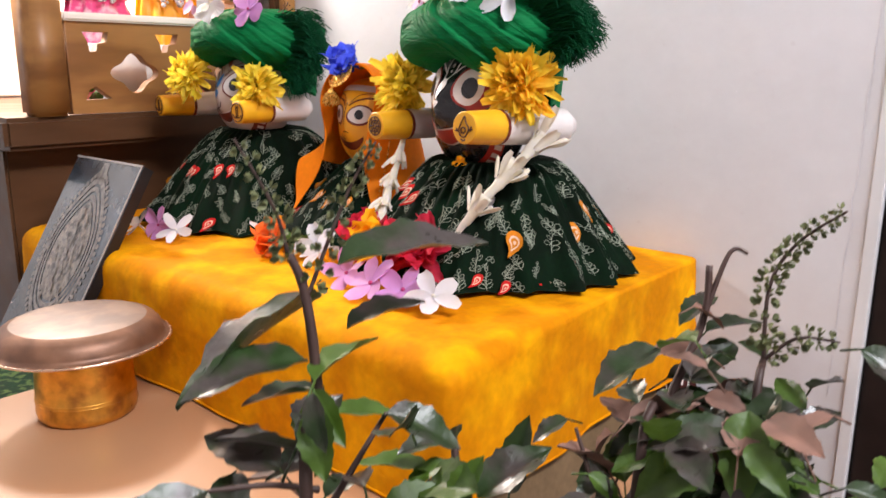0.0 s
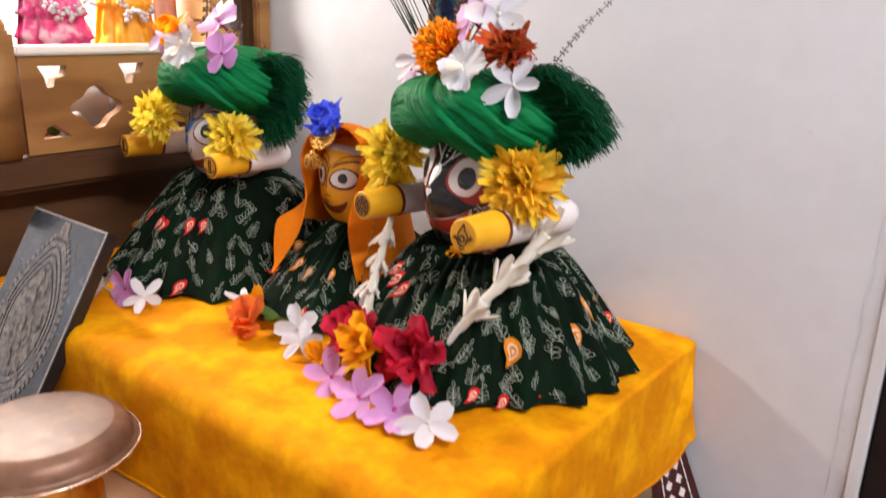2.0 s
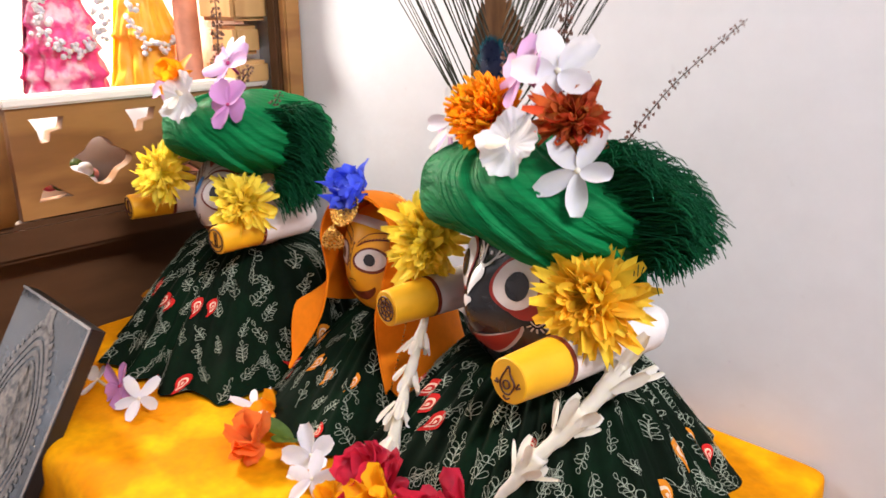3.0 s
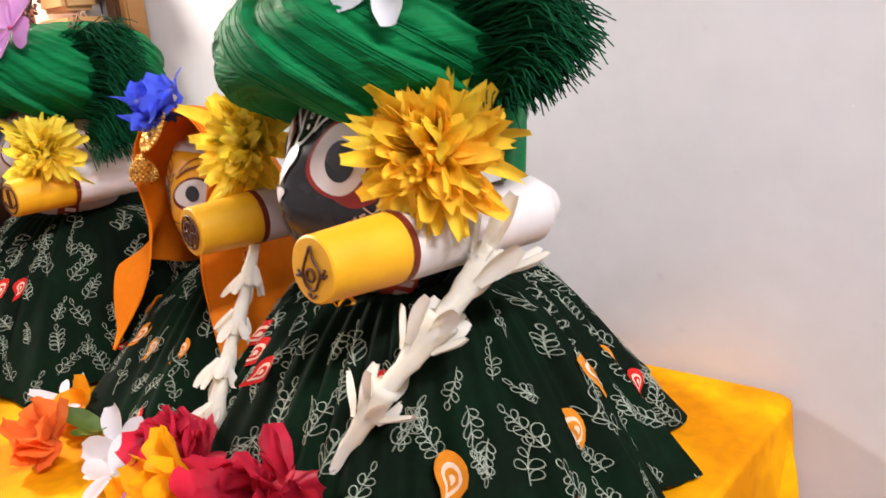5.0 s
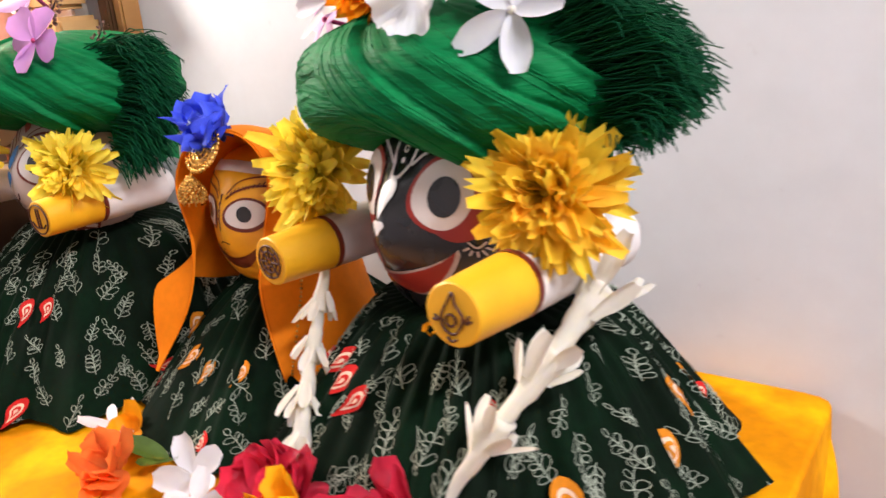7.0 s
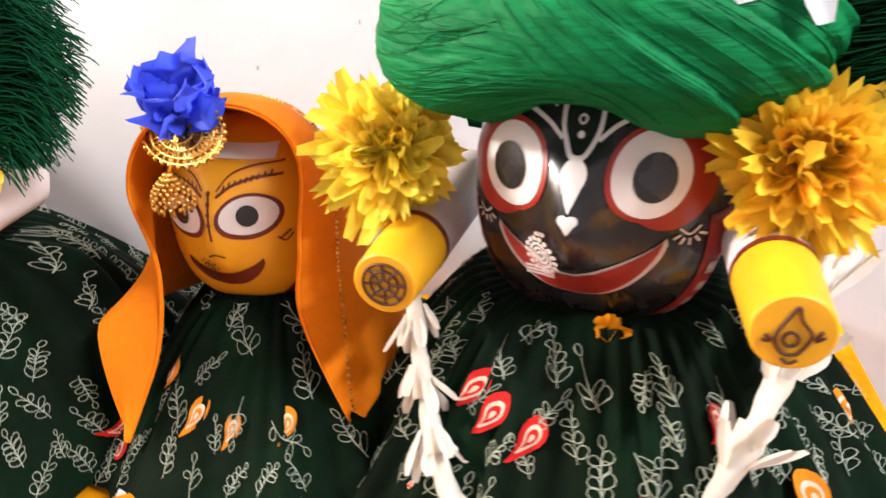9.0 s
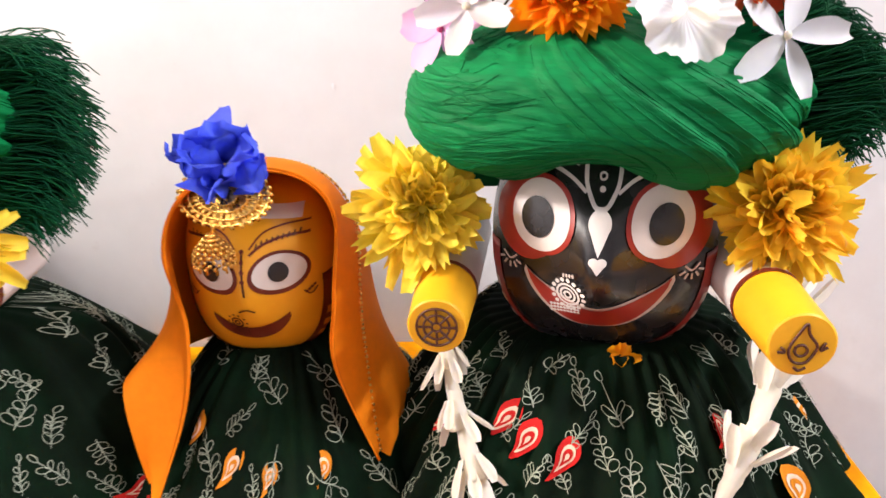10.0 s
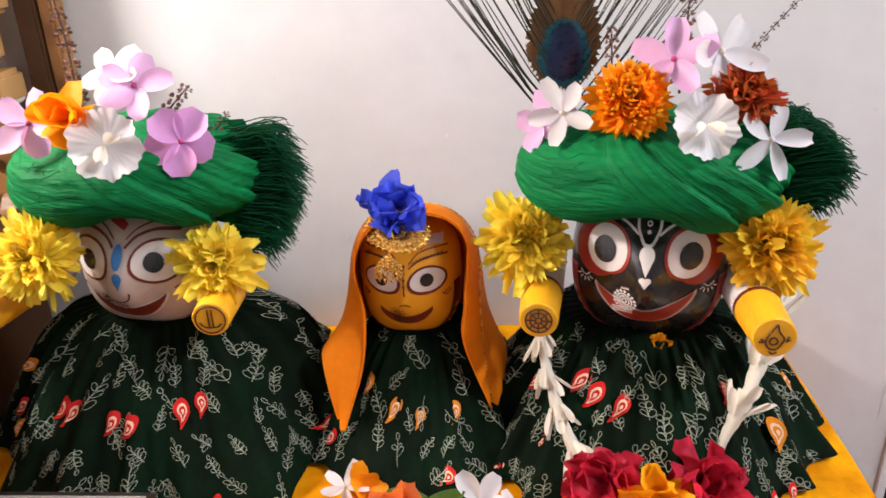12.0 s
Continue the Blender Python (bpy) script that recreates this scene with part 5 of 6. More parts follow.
for k in range(10):
    a = 2 * math.pi * k / 10
    sh.tube([TC + V((0.0066 * math.cos(a), 0.005 * math.sin(a), -0.012)), TC + V((0.0068 * math.cos(a), 0.0052 * math.sin(a), -0.0155))], 0.0006, 4)
sh.tube([OC + B_ * 0.0, TC], 0.0008, 5)
part("bell_pendant", sh, GOLD, orn, "gold bell pendant")


# ---- flowers ----
def petal(s, root, out, up, length, width, curl, cup, mi=0, notch=0.0, nu=4, nv=6, taper=0.35, droop=0.0):
    """One petal: from root along out, bending towards up."""
    out, up = V(out).normalized(), V(up).normalized()
    sidew = out.cross(up).normalized()

    def fn(u, w):
        x = (u - 0.5) * 2
        k = abs((w - 0.62) / 0.62) if w < 0.62 else (w - 0.62) / 0.38
        prof = max(0.52 if w > 0.62 else 0.10, max(0.0, 1 - k ** 2.2) ** 0.6, taper * 0.6 * (w < 0.62))
        ln = length * (w - notch * w * (1 - abs(x)) * (w > 0.8))
        z = curl * length * w * w + cup * width * x * x * prof - droop * length * w ** 3
        return V(root) + out * ln + sidew * (x * width * 0.5 * prof) + up * z
    s.grid(fn, nu, nv, mi)


def chrysanthemum(place, normal, radius, m, seed, label, layers=7, name="chrysanthemum"):
    r = random.Random(seed)
    a, b, n = basis(normal)
    p = V(place)
    ob = thing(name, p, label, "flower", "chrysanthemums")
    lean = [r.uniform(0.82, 1.18) for _ in range(9)]
    for nm, lo, hi in (("outer_petals", 0, layers // 2), ("inner_petals", layers // 2, layers)):
        s = Shape()
        for L in range(lo, hi):
            q = L / (layers - 1)
            count = int(lerp(34, 18, q))
            ll = radius * lerp(1.0, 0.40, q ** 1.1)
            for i in range(count):
                t = 2 * math.pi * (i + 0.5 * L + r.uniform(-0.45, 0.45)) / count
                o = a * math.cos(t) + b * math.sin(t)
                rise = lerp(-0.25, 1.4, q) + r.uniform(-0.45, 0.45)
                o2 = (o + n * rise).normalized()
                u2 = (n + n.cross(o) * r.uniform(-0.7, 0.7))
                u2 = (u2 - o2 * u2.dot(o2)).normalized()
                uneven = lean[int(t / (2 * math.pi) * 9) % 9] if q < 0.5 else 1.0
                petal(s, p + o * radius * 0.07 + n * radius * 0.22 * q, o2, u2, ll * uneven * r.uniform(0.72, 1.12), radius * lerp(0.27, 0.19, q) * r.uniform(0.75, 1.25),
                      r.uniform(-0.25, 0.55), r.uniform(0.1, 0.45), 0, taper=0.5, droop=r.uniform(-0.25, 0.45), notch=r.choice((0, 0, 0.12)))
        part(nm, s, m, ob, kind="stuff")
    s = Shape()
    s.ball(p + n * radius * 0.05, radius * 0.22, 0, 12, 8)
    part("calyx", s, m, ob)
    return ob


def marigold(place, normal, radius, m, seed, label):
    r = random.Random(seed)
    a, b, n = basis(normal)
    p = V(place)
    ob = thing("marigold", p, label, "flower", "marigolds")
    for nm, lo, hi in (("outer_petals", 0, 3), ("inner_petals", 3, 7)):
        s = Shape()
        for L in range(lo, hi):
            q = L / 6
            count = int(lerp(22, 12, q))
            for i in range(count):
                t = 2 * math.pi * (i + r.random()) / count
                o = a * math.cos(t) + b * math.sin(t)
                o2 = (o + n * lerp(-0.1, 1.3, q)).normalized()
                u2 = (n - o2 * n.dot(o2)).normalized()
                petal(s, p + n * radius * 0.3 * q, o2, u2, radius * lerp(1.0, 0.62, q) * r.uniform(0.85, 1.1), radius * 0.42, r.uniform(-0.1, 0.3), 0.4 * r.choice((-1, 1)),
                      notch=0.2, nu=6, taper=0.3)
        part(nm, s, m, ob, kind="stuff")
    s = Shape()
    for i in range(90):
        t, q = r.uniform(0, 6.28), r.random() ** 0.5 * 0.52
        o = a * math.cos(t) * q + b * math.sin(t) * q
        s.tube([p + n * radius * 0.3 + o * radius, p + n * radius * (0.74 + 0.16 * r.random() - 0.3 * q * q) + o * radius * 1.4], radius * 0.035, 4)
    part("floret", s, m, ob, kind="stuff")
    return ob


def five_petal(place, normal, radius, m, seed, label, name, spin=0.0, wide=0.9, eye=EYE_DOT, curl=0.12, group="", count=5, notch=0.0):
    """Periwinkle and crepe jasmine blooms: separate petals round a small eye, with a tube behind."""
    r = random.Random(seed)
    a, b, n = basis(normal, spin)
    p = V(place)
    ob = thing(name, p, label, "flower", group)
    for i in range(count):
        t = 2 * math.pi * i / count + r.uniform(-0.08, 0.08)
        o = a * math.cos(t) + b * math.sin(t)
        s = Shape()
        tilt = (n + (n.cross(o)) * r.uniform(-0.35, 0.35)).normalized()
        petal(s, p + o * radius * 0.05, o + n * r.uniform(-0.18, 0.34), tilt, radius * r.uniform(0.88, 1.08), radius * wide, curl * r.uniform(-0.6, 1.8), 0.12 * r.uniform(-1, 2.5), 0,
              nu=6, nv=8, taper=0.28, notch=notch)
        part("petal", s, m, ob)
    s = Shape()
    s.ball(p + n * radius * 0.03, radius * 0.075, 0, 8, 6)
    s.tube([p - n * radius * 0.02, p - n * radius * 0.55], radius * 0.06, 6)
    part("throat", s, eye, ob)
    return ob


def ruffled(place, normal, radius, mats, seed, label, name, count=16, group="", cat="flower", crumple=0.5, slim=1.0):
    """Loose or crumpled bloom of overlapping broad petals."""
    r = random.Random(seed)
    a, b, n = basis(normal)
    p = V(place)
    ob = thing(name, p, label, cat, group)
    mats = mats if isinstance(mats, list) else [mats]
    for k, m in enumerate(mats):
        for i in range(k, count, len(mats)):
            s = Shape()
            t = 2.4 * i + r.uniform(-0.4, 0.4)
            rise = lerp(0.0, 1.4, (i + 0.5) / count) + r.uniform(-0.2, 0.3)
            o = (a * math.cos(t) + b * math.sin(t) + n * rise).normalized()
            u = (n - o * n.dot(o))
            u = (u.normalized() if u.length > 0.05 else a) + a * r.uniform(-0.3, 0.3)
            u = (u - o * u.dot(o)).normalized()
            base = len(s.v)
            petal(s, p + n * radius * 0.05, o, u, radius * r.uniform(0.65, 1.1), radius * slim * r.uniform(0.6, 1.0), r.uniform(-0.3, 0.5), r.uniform(-0.5, 0.7), 0, nu=8, nv=10, taper=0.35)
            for j in range(base, len(s.v)):
                q = V(s.v[j])
                s.v[j] = tuple(q + crumple * radius * 0.22 * noise.noise_vector(q * (2.6 / radius) + V((seed, i, 0))))
            part("petal", s, m, ob)
    return ob


def shell_bloom(place, normal, radius, seed, label, spin=0.0):
    """White pea bloom: one broad fan with a fold, and a small keel."""
    a, b, n = basis(normal, spin)
    p = V(place)
    ob = thing("white_pea_flower", p, label, "flower", "white pea flowers")
    s = Shape()

    def fan(u, w):
        t = 2 * math.pi * u
        q = w * (1 + 0.05 * math.sin(9 * t + seed) * w + 0.03 * math.sin(23 * t) * w)
        return p + radius * (a * math.cos(t) * q * 0.95 + b * math.sin(t) * q) + n * radius * (0.20 * (1 - w * w) * -1 + 0.16 * w ** 3 * math.sin(5 * t + seed) + 0.10 * w ** 2 * math.sin(2 * t + seed) + 0.013 * w * math.sin(26 * t))
    s.grid(fan, 104, 8, 0, True)
    part("standard_petal", s, WHITE_PETAL, ob)
    s = Shape()
    for sg in (-1, 1):
        petal(s, p + n * radius * 0.0, n * 0.8 + b * 0.5 + a * 0.35 * sg, a * sg, radius * 0.55, radius * 0.4, 0.3, 0.4)
    part("keel", s, CREAM_BUD, ob)
    return ob


def spike(pts, size, mats, seed, label, name="basil_spike", step=0.004, group="basil flower spikes"):
    """A stalk with whorls of small dry cups."""
    r = random.Random(seed)
    line = chain(pts, 40)
    ob = thing(name, line[0], label, "flower spike", group)
    s = Shape()
    s.tube(line, lambda q: size * 0.16 * (1 - 0.5 * q), 5)
    part("stalk", s, STEM_DARK, ob)
    length = sum((line[i + 1] - line[i]).length for i in range(40))
    k = int(length / step)
    s = Shape()
    for i in range(k):
        w = 0.12 + 0.88 * i / k
        j = min(39, int(w * 40))
        p = line[j]
        d = (line[j + 1] - line[j]).normalized()
        a, b, n = basis(d, i * 0.8)
        for c in range(4):
            t = math.pi / 2 * c
            o = a * math.cos(t) + b * math.sin(t)
            ss = size * (1 - 0.45 * w) * r.uniform(0.75, 1.2)
            q = p + o * ss * 0.55 + d * ss * r.uniform(-0.2, 0.2)
            for pe in range(3):
                tt = 2 * math.pi * pe / 3 + r.random()
                x, y, z = basis(o + d * 0.4)
                petal(s, q, z + 0.6 * (x * math.cos(tt) + y * math.sin(tt)), x * math.cos(tt) + y * math.sin(tt), ss * 0.7, ss * 0.55, -0.2, 0.3, 0, nu=2, nv=2)
    part("dry_cup", s, mats, ob, kind="stuff")
    return ob


FRONT = (-0.15, -0.95, 0.25)
# ear flowers on the arms
chrysanthemum((-0.349, 0.509, 0.976), (0.15, -0.93, 0.28), 0.030, CHRYS_GOLD, 11, "golden yellow chrysanthemum resting on the idol's arm", 10)
chrysanthemum((-0.489, 0.532, 0.972), (-0.05, -0.95, 0.25), 0.030, CHRYS_LEMON, 12, "lemon yellow chrysanthemum resting on the idol's arm", 9)
chrysanthemum((-0.680, 0.514, 0.967), (0.10, -0.95, 0.25), 0.029, CHRYS_LEMON, 13, "lemon yellow chrysanthemum with loose long petals", 7)
chrysanthemum((-0.786, 0.500, 0.978), (0.05, -0.95, 0.25), 0.027, CHRYS_LEMON, 14, "lemon yellow chrysanthemum resting on the idol's arm", 8)
# knot of orange petals at the black idol's collar
ruffled((-0.408, 0.510, 0.9085), (0.0, -0.75, 0.6), 0.0085, MARIGOLD, 16, "small knot of orange petals at the idol's collar", "petal_knot", 9, crumple=0.4, slim=0.8)
# on the black idol's turban
marigold((-0.433, 0.524, 1.059), (-0.1, -0.85, 0.5), 0.0255, MARIGOLD, 21, "full orange marigold tucked on the turban")
chrysanthemum((-0.371, 0.517, 1.064), (0.2, -0.8, 0.55), 0.0205, RUST, 22, "small rust-brown chrysanthemum on the turban", 6)
shell_bloom((-0.397, 0.496, 1.053), (0.0, -0.8, 0.45), 0.0185, 1.0, "white ruffled pea flower on the turban")
five_petal((-0.359, 0.504, 1.042), (0.25, -0.85, 0.35), 0.0215, WHITE_PETAL, 24, "white crepe jasmine with five narrow petals", "jasmine_flower", 0.5, 0.52, CREAM_BUD, group="jasmine flowers")
five_petal((-0.386, 0.522, 1.087), (0.25, -0.75, 0.4), 0.0235, WHITE_PETAL, 25, "white crepe jasmine standing on the turban", "jasmine_flower", 0.1, 0.62, CREAM_BUD, group="jasmine flowers")
five_petal((-0.411, 0.523, 1.083), (-0.2, -0.8, 0.5), 0.0225, PALE_PINK, 26, "pale pink periwinkle on the turban", "periwinkle_flower", 0.9, 0.62, group="periwinkle flowers")
five_petal((-0.470, 0.532, 1.052), (-0.3, -0.85, 0.3), 0.0210, WHITE_PETAL, 27, "white crepe jasmine with five narrow petals", "jasmine_flower", 0.3, 0.5, CREAM_BUD, group="jasmine flowers")
five_petal((-0.480, 0.540, 1.043), (-0.45, -0.8, 0.3), 0.0190, PALE_PINK, 28, "pale pink periwinkle behind the jasmine", "periwinkle_flower", 1.2, 0.7, group="periwinkle flowers")
spike([(-0.372, 0.56, 1.040), (-0.350, 0.575, 1.078), (-0.318, 0.585, 1.112)], 0.0030, SEED, 31, "thin purple-brown basil spike leaning outwards")
spike([(-0.402, 0.54, 1.06), (-0.400, 0.545, 1.10), (-0.398, 0.548, 1.15)], 0.0050, SEED, 32, "dry brown basil spike standing in the turban")
spike([(-0.440, 0.545, 1.06), (-0.441, 0.548, 1.085), (-0.442, 0.55, 1.098)], 0.0045, SEED, 33, "short dry basil spike behind the marigold")
# on the white idol's turban
five_petal((-0.690, 0.513, 1.044), (0.10, -0.9, 0.3), 0.0195, PINK, 41, "mauve pink periwinkle, flat open", "periwinkle_flower", 0.3, 1.02, group="periwinkle flowers", curl=0.03)
shell_bloom((-0.724, 0.490, 1.050), (0.12, -0.9, 0.3), 0.0205, 2.0, "white fluted pea flower on the turban", 1.0)
ruffled((-0.747, 0.507, 1.060), (0.05, -0.85, 0.5), 0.0215, MARIGOLD, 43, "orange single marigold with broad petals", "marigold", 11, "marigolds", crumple=0.35)
five_petal((-0.721, 0.535, 1.072), (0.1, -0.7, 0.65), 0.0235, PALE_PINK, 44, "pale pink periwinkle on top of the turban", "periwinkle_flower", 0.7, 0.66, group="periwinkle flowers")
five_petal((-0.738, 0.545, 1.078), (0.0, -0.7, 0.65), 0.0200, WHITE_PETAL, 45, "white jasmine behind the pink bloom", "jasmine_flower", 0.2, 0.7, CREAM_BUD, group="jasmine flowers")
five_petal((-0.776, 0.511, 1.057), (0.0, -0.9, 0.3), 0.0215, PALE_PINK, 46, "pale pink periwinkle at the turban's edge", "periwinkle_flower", 0.6, 0.72, group="periwinkle flowers")
spike([(-0.765, 0.55, 1.05), (-0.767, 0.555, 1.10), (-0.775, 0.56, 1.15)], 0.0055, SEED, 47, "dry brown basil spike standing in the turban")
spike([(-0.712, 0.53, 1.045), (-0.702, 0.533, 1.058), (-0.688, 0.535, 1.072)], 0.0055, SEED, 48, "short dry brown basil spike")
spike([(-0.690, 0.545, 1.035), (-0.680, 0.548, 1.042), (-0.672, 0.55, 1.052)], 0.0040, SEED, 49, "short dry brown basil spike")
# on the small idol
ruffled((-0.568, 0.541, 0.987), (-0.1, -0.7, 0.6), 0.0265, BLUE_PETAL, 51, "crumpled deep blue pea flower", "blue_pea_flower", 14, crumple=1.5, slim=0.75)
sh = Shape()
petal(sh, (-0.566, 0.548, 0.985), (0.9, -0.2, 0.05), (0, 0, 1), 0.018, 0.008, 0.1, 0.2)
solo("flower_sepal", sh, LEAF_LIGHT, (-0.566, 0.548, 0.985), "small yellow-green sepal beside the blue flower", "leaf")

# offerings on the velvet
ruffled((-0.446, 0.449, 0.851), (-0.25, -0.75, 0.6), 0.030, CRIMSON, 61, "crimson rose head lying at the skirt", "rose", 34, "roses", crumple=0.8, slim=0.62)
ruffled((-0.394, 0.446, 0.851), (0.15, -0.75, 0.6), 0.031, CRIMSON, 62, "crimson rose head lying at the skirt", "rose", 36, "roses", crumple=0.8, slim=0.62)
ruffled((-0.421, 0.428, 0.857), (-0.1, -0.8, 0.55), 0.025, YELLOW_PETAL, 63, "yellow petals between the two roses", "yellow_rose", 18, crumple=0.6, slim=0.6)
five_petal((-0.345, 0.405, 0.834), (0.2, -0.6, 0.75), 0.0205, WHITE_PETAL, 64, "white periwinkle lying on the velvet", "periwinkle_flower", 0.4, 0.62, CREAM_BUD, group="periwinkle flowers")
five_petal((-0.374, 0.405, 0.833), (0.1, -0.6, 0.75), 0.0215, PINK, 65, "mauve pink periwinkle lying on the velvet", "periwinkle_flower", 0.9, 0.66, group="periwinkle flowers")
five_petal((-0.404, 0.402, 0.833), (-0.1, -0.6, 0.75), 0.0215, PINK, 66, "mauve pink periwinkle lying on the velvet", "periwinkle_flower", 0.2, 0.68, group="periwinkle flowers")
five_petal((-0.441, 0.412, 0.832), (-0.1, -0.5, 0.8), 0.0205, PINK, 67, "mauve pink periwinkle lying on the velvet", "periwinkle_flower", 0.5, 0.62, group="periwinkle flowers")
five_petal((-0.520, 0.450, 0.836), (0.1, -0.7, 0.7), 0.0195, WHITE_PETAL, 68, "white crepe jasmine lying on the velvet", "jasmine_flower", 0.3, 0.66, CREAM_BUD, group="jasmine flowers")
five_petal((-0.501, 0.436, 0.834), (0.35, -0.5, 0.7), 0.0170, WHITE_PETAL, 69, "white crepe jasmine lying on its side", "jasmine_flower", 0.9, 0.55, CREAM_BUD, group="jasmine flowers")
ruffled((-0.566, 0.438, 0.832), (-0.1, -0.6, 0.75), 0.0225, CORAL, 70, "coral orange bloom lying on the velvet", "coral_flower", 15)
five_petal((-0.604, 0.462, 0.836), (0.2, -0.3, 0.9), 0.0155, WHITE_PETAL, 71, "small white jasmine lying on the coral bloom", "jasmine_flower", 0.1, 0.45, CREAM_BUD, group="jasmine flowers", curl=0.5)
ruffled((-0.478, 0.435, 0.826), (0.0, -0.3, 0.95), 0.0190, YELLOW_PETAL, 72, "loose yellow petals on the velvet", "yellow_petals", 6, cat="petals", crumple=0.3)
ruffled((-0.592, 0.462, 0.828), (0.0, -0.3, 0.95), 0.0200, MARIGOLD, 79, "loose orange petals by the small skirt", "orange_petals", 6, cat="petals", crumple=0.3)
five_petal((-0.738, 0.402, 0.832), (-0.2, -0.6, 0.75), 0.0190, WHITE_PETAL, 73, "white and pink bloom lying on the velvet", "jasmine_flower", 0.1, 0.6, CREAM_BUD, group="jasmine flowers")
five_petal((-0.710, 0.408, 0.834), (0.1, -0.8, 0.5), 0.0185, PINK, 74, "mauve pink periwinkle lying on the velvet", "periwinkle_flower", 0.7, 0.8, group="periwinkle flowers")
five_petal((-0.682, 0.410, 0.833), (0.3, -0.6, 0.7), 0.0190, WHITE_PETAL, 75, "white crepe jasmine lying on the velvet", "jasmine_flower", 0.5, 0.5, CREAM_BUD, group="jasmine flowers")
five_petal((-0.735, 0.326, 0.728), (0.2, -0.3, 0.9), 0.0200, PINK, 76, "mauve pink periwinkle fallen on the green cloth", "periwinkle_flower", 0.5, 0.8, group="periwinkle flowers")
sh = Shape()
for o, l in (((-0.9, -0.35, 0.30), 0.026), ((0.75, -0.45, 0.35), 0.027), ((0.1, -0.9, 0.25), 0.017)):
    petal(sh, (-0.552, 0.458, 0.831), o, (0, 0, 1), l, 0.0145, 0.1, 0.15, 0, nu=4, nv=8)
solo("basil_leaf", sh, LEAF_LIGHT, (-0.545, 0.452, 0.825), "grey-green basil leaves lying among the blooms", "leaf")


# ---- tuberose strings ----
def tuberose(pts, seed, label, up, joints, size):
    r = random.Random(seed)
    ob = thing("tuberose_string", pts[-1], label, "garland", "tuberose strings")
    line = chain(pts[::-1] if up else pts, 30)
    for k in range(joints):
        i0, i1 = int(30 * k / joints), int(30 * (k + 1) / joints)
        p, q = line[i0], line[i1]
        d = q - p
        a, b, n = basis(d)
        big = lerp(0.9, 1.15, k / max(1, joints - 1)) * size
        s = Shape()
        s.tube(chain([p - d * 0.12, lerp(p, q, 0.3), lerp(p, q, 0.7), q + d * 0.10], 12), lambda w: big * lerp(0.0024, 0.0054, w ** 1.5), 12)
        for i, co in enumerate(s.v):
            s.v[i] = tuple(V(co) + 0.0010 * noise.noise_vector(V(co) * 180))
        bud = part("floret", s, CREAM_BUD, ob)
        for j in range(7):
            t = 2 * math.pi * j / 7 + 1.7 * k + r.uniform(-0.2, 0.2)
            o = a * math.cos(t) + b * math.sin(t)
            s = Shape()
            petal(s, lerp(p, q, r.uniform(0.55, 0.95)) + o * 0.0034 * big, n + o * r.uniform(0.10, 0.65), o, 0.0145 * big * r.uniform(0.7, 1.2), 0.0058 * big, r.uniform(0.0, 0.35), 0.45, 0, nu=4, nv=6, taper=0.9)
            part("petal", s, CREAM_BUD, bud)
    return ob


tuberose([(-0.337, 0.520, 0.934), (-0.346, 0.498, 0.914), (-0.361, 0.480, 0.890), (-0.378, 0.466, 0.860)], 81, "ivory tuberose string hanging from the idol's arm", True, 3, 1.25)
tuberose([(-0.482, 0.520, 0.925), (-0.479, 0.506, 0.900), (-0.472, 0.487, 0.877), (-0.461, 0.468, 0.856)], 82, "ivory tuberose string hanging from the idol's arm", False, 4, 0.95)

# ---- peacock feather ----
fea = thing("peacock_feather", (-0.462, 0.565, 1.030), "single peacock feather standing behind the marigold", "feather")
sh = Shape()
QUILL = chain([(-0.458, 0.560, 1.015), (-0.466, 0.566, 1.07), (-0.468, 0.570, 1.13), (-0.468, 0.574, 1.19)], 30)
sh.tube(QUILL, lambda q: 0.0011 * (1 - 0.7 * q), 6)
part("quill", sh, BARB, fea)
PEYE = V((-0.4665, 0.568, 1.080))


def eye_oval(s, c, rx, rz, off, mi=0):
    """An oval of close-set barbs, its edge frayed."""
    rf = random.Random(int(rx * 1e5))
    fray = [1 - 0.16 * rf.random() * (i % 2) for i in range(120)]

    def fn(u, w):
        q = (1 - w) * (fray[round(u * 120) % 120] if w == 0 else 1)
        a = 2 * math.pi * u
        return c + V((rx * q * math.cos(a) * (1 - 0.15 * math.sin(a)), -off + 0.003 * q ** 2 * math.cos(a) ** 2 + 0.0005 * math.cos(60 * a) * q, rz * q * math.sin(a)))
    s.grid(fn, 120, 5, mi, True)


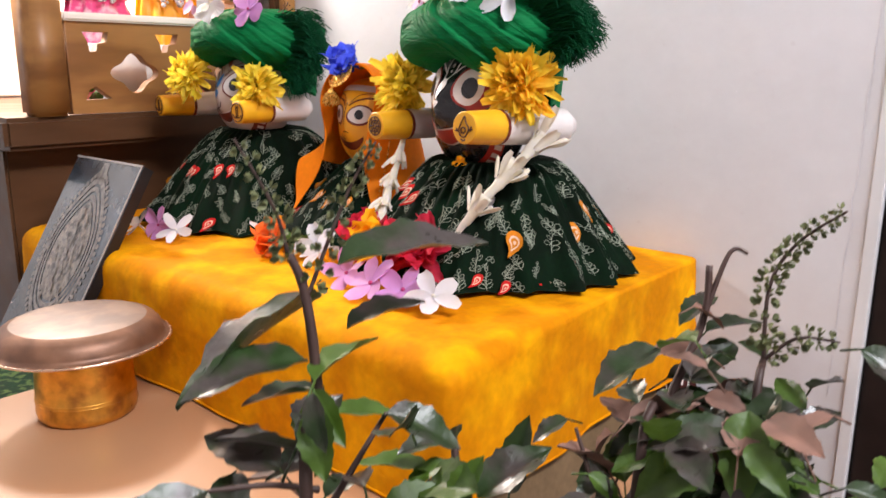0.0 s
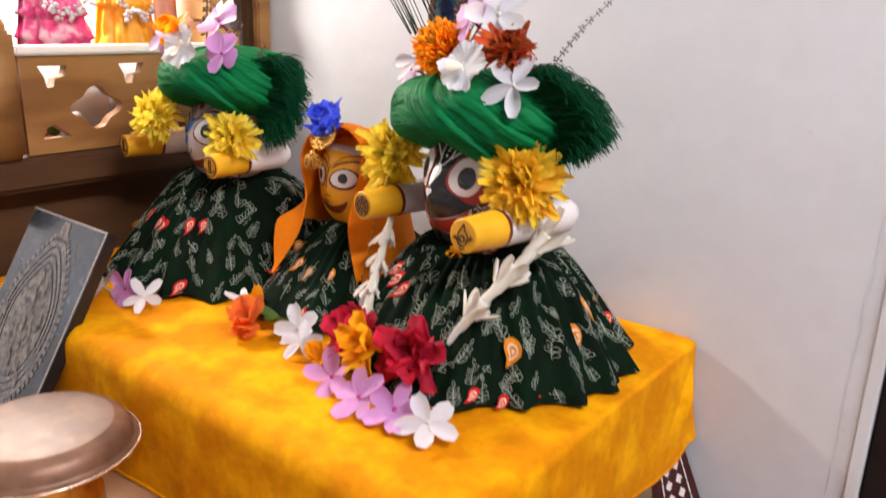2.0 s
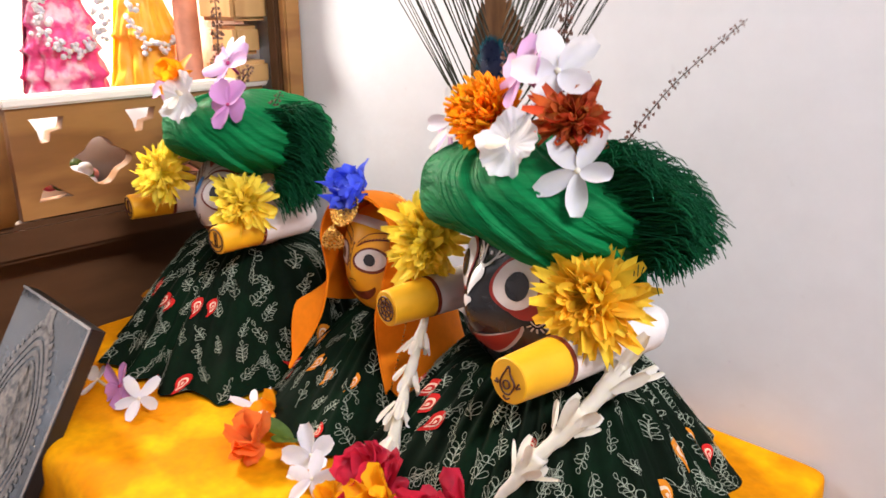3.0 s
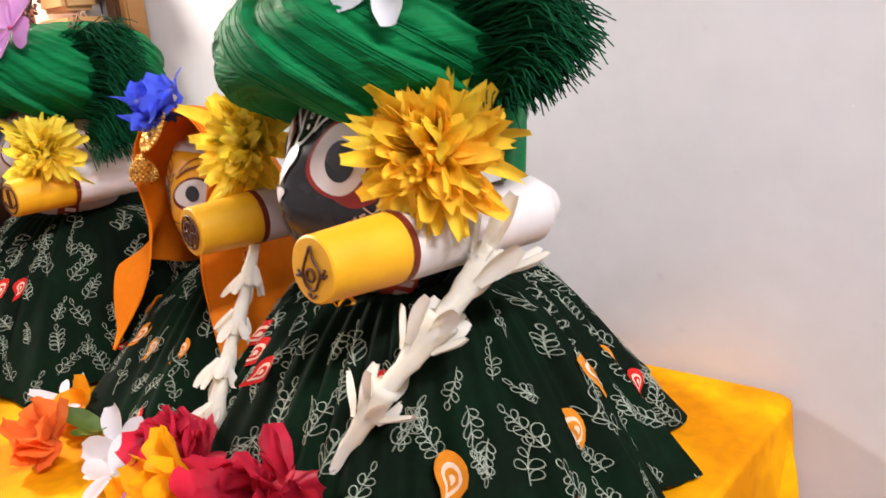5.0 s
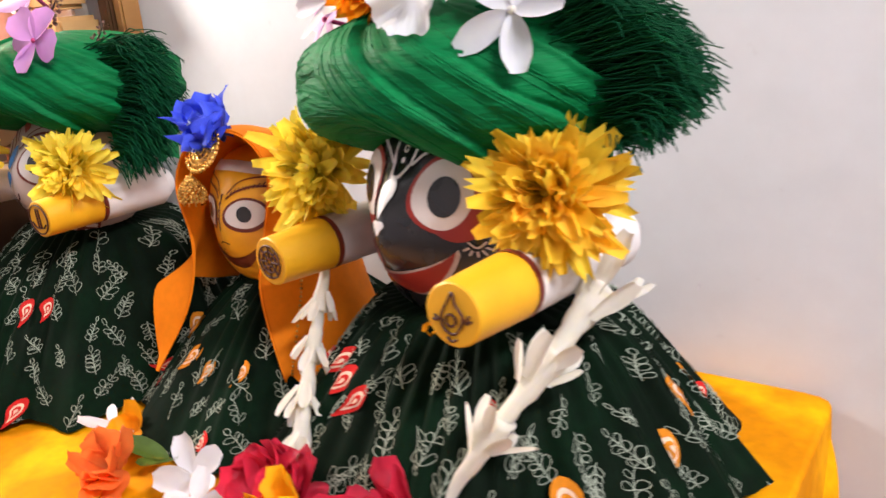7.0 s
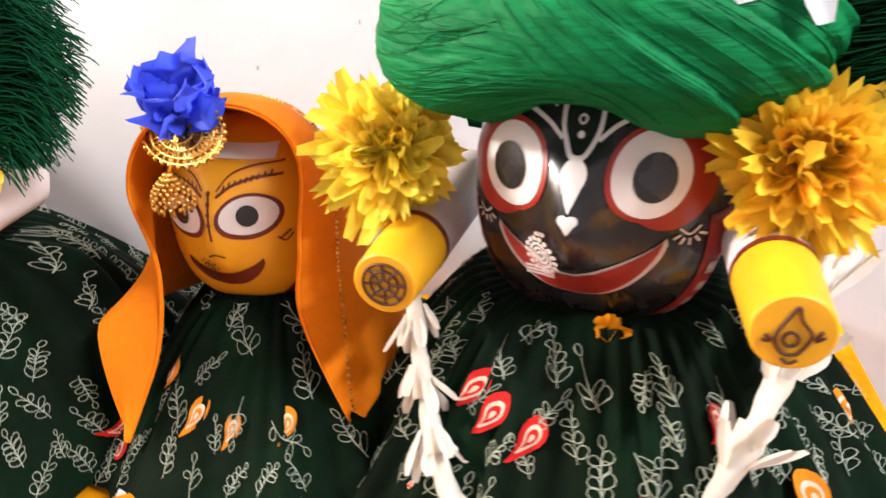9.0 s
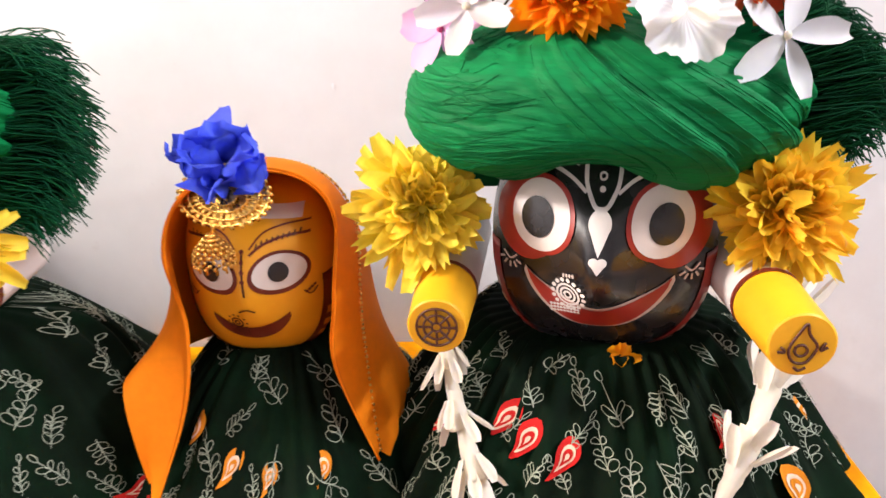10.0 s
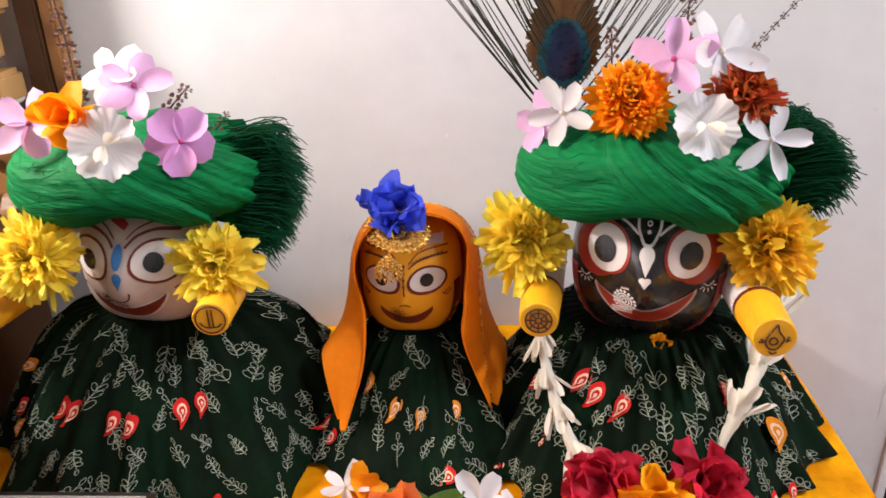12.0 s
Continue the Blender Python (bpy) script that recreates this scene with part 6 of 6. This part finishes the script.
for nm, rx, rz, dz, off, m in (("bronze_vane", 0.0230, 0.036, 0.012, 0.0008, FEATHER_BRONZE), ("teal_ring", 0.0165, 0.0215, 0.0, 0.0040, FEATHER_TEAL), ("blue_heart", 0.0132, 0.0175, 0.001, 0.0048, FEATHER_BLUE)):
    s = Shape()
    eye_oval(s, PEYE + V((0, 0, dz)), rx, rz, off)
    part(nm, s, m, fea)
sh = Shape()
rb = random.Random(91)
for i in range(190):
    q = rb.random()
    sd = rb.choice((-1, 1))
    p = QUILL[int(2 + q * 24)]
    spread = lerp(1.0, 0.25, q)
    ln = lerp(0.125, 0.075, q) * rb.uniform(0.8, 1.1)
    d0 = V((sd * 0.72 * spread, 0.0, 0.80)).normalized()
    d1 = V((sd * (0.42 + 0.3 * rb.random()) * spread, -0.1 * rb.random(), 0.9)).normalized()
    sh.tube([p, p + d0 * ln * 0.35, p + d0 * ln * 0.5 + d1 * ln * 0.25, p + d0 * ln * 0.6 + d1 * ln * 0.5], lambda w: 0.00062 * (1 - 0.5 * w), 3, cap=False)
part("barb", sh, BARB, fea, "loose dark barbs", kind="stuff")


# ---- potted basil near the table ----
planter = thing("planter", (-0.077, 0.144, 0), "round terracotta planter on the floor", "planter")
sh = Shape()
sh.lathe((-0.077, 0.144, 0.0), [(0, 0.0), (0.10, 0.0), (0.105, 0.01), (0.145, 0.40), (0.162, 0.405), (0.165, 0.44), (0.15, 0.445), (0.142, 0.42), (0, 0.415)], 48)
part("pot", sh, CLAY, planter)
sh = Shape()
sh.grid(lambda u, w: (-0.077 + 0.141 * w * math.cos(2 * math.pi * u), 0.144 + 0.141 * w * math.sin(2 * math.pi * u), 0.422 + 0.010 * noise.noise((7 * w * math.cos(6.28 * u), 7 * w * math.sin(6.28 * u), 0))), 40, 10, 0, True)
part("soil", sh, SOIL, planter)


def basil_leaf(s, base, tip, wide, mi, r):
    """A folded leaf with a toothed edge and a sunken midrib."""
    b, t = V(base), V(tip)
    d = t - b
    ln = d.length
    d.normalize()
    up = (V((r.uniform(-0.5, 0.5), r.uniform(-0.6, 0.1), 1)) - d * d.z).normalized()
    up = (up - d * up.dot(d)).normalized()
    sd = d.cross(up)

    def fn(u, w):
        x = (u - 0.5) * 2
        prof = max(0.03, math.sin(math.pi * w ** 0.8) ** 0.75) * (1 + 0.07 * math.sin(w * 40) * abs(x))
        return b + d * ln * w + sd * x * wide * 0.5 * prof + up * (wide * 0.22 * abs(x) * prof - ln * 0.18 * w * w + 0.04 * wide * math.sin(14 * w) * abs(x))
    s.grid(fn, 8, 12, mi)


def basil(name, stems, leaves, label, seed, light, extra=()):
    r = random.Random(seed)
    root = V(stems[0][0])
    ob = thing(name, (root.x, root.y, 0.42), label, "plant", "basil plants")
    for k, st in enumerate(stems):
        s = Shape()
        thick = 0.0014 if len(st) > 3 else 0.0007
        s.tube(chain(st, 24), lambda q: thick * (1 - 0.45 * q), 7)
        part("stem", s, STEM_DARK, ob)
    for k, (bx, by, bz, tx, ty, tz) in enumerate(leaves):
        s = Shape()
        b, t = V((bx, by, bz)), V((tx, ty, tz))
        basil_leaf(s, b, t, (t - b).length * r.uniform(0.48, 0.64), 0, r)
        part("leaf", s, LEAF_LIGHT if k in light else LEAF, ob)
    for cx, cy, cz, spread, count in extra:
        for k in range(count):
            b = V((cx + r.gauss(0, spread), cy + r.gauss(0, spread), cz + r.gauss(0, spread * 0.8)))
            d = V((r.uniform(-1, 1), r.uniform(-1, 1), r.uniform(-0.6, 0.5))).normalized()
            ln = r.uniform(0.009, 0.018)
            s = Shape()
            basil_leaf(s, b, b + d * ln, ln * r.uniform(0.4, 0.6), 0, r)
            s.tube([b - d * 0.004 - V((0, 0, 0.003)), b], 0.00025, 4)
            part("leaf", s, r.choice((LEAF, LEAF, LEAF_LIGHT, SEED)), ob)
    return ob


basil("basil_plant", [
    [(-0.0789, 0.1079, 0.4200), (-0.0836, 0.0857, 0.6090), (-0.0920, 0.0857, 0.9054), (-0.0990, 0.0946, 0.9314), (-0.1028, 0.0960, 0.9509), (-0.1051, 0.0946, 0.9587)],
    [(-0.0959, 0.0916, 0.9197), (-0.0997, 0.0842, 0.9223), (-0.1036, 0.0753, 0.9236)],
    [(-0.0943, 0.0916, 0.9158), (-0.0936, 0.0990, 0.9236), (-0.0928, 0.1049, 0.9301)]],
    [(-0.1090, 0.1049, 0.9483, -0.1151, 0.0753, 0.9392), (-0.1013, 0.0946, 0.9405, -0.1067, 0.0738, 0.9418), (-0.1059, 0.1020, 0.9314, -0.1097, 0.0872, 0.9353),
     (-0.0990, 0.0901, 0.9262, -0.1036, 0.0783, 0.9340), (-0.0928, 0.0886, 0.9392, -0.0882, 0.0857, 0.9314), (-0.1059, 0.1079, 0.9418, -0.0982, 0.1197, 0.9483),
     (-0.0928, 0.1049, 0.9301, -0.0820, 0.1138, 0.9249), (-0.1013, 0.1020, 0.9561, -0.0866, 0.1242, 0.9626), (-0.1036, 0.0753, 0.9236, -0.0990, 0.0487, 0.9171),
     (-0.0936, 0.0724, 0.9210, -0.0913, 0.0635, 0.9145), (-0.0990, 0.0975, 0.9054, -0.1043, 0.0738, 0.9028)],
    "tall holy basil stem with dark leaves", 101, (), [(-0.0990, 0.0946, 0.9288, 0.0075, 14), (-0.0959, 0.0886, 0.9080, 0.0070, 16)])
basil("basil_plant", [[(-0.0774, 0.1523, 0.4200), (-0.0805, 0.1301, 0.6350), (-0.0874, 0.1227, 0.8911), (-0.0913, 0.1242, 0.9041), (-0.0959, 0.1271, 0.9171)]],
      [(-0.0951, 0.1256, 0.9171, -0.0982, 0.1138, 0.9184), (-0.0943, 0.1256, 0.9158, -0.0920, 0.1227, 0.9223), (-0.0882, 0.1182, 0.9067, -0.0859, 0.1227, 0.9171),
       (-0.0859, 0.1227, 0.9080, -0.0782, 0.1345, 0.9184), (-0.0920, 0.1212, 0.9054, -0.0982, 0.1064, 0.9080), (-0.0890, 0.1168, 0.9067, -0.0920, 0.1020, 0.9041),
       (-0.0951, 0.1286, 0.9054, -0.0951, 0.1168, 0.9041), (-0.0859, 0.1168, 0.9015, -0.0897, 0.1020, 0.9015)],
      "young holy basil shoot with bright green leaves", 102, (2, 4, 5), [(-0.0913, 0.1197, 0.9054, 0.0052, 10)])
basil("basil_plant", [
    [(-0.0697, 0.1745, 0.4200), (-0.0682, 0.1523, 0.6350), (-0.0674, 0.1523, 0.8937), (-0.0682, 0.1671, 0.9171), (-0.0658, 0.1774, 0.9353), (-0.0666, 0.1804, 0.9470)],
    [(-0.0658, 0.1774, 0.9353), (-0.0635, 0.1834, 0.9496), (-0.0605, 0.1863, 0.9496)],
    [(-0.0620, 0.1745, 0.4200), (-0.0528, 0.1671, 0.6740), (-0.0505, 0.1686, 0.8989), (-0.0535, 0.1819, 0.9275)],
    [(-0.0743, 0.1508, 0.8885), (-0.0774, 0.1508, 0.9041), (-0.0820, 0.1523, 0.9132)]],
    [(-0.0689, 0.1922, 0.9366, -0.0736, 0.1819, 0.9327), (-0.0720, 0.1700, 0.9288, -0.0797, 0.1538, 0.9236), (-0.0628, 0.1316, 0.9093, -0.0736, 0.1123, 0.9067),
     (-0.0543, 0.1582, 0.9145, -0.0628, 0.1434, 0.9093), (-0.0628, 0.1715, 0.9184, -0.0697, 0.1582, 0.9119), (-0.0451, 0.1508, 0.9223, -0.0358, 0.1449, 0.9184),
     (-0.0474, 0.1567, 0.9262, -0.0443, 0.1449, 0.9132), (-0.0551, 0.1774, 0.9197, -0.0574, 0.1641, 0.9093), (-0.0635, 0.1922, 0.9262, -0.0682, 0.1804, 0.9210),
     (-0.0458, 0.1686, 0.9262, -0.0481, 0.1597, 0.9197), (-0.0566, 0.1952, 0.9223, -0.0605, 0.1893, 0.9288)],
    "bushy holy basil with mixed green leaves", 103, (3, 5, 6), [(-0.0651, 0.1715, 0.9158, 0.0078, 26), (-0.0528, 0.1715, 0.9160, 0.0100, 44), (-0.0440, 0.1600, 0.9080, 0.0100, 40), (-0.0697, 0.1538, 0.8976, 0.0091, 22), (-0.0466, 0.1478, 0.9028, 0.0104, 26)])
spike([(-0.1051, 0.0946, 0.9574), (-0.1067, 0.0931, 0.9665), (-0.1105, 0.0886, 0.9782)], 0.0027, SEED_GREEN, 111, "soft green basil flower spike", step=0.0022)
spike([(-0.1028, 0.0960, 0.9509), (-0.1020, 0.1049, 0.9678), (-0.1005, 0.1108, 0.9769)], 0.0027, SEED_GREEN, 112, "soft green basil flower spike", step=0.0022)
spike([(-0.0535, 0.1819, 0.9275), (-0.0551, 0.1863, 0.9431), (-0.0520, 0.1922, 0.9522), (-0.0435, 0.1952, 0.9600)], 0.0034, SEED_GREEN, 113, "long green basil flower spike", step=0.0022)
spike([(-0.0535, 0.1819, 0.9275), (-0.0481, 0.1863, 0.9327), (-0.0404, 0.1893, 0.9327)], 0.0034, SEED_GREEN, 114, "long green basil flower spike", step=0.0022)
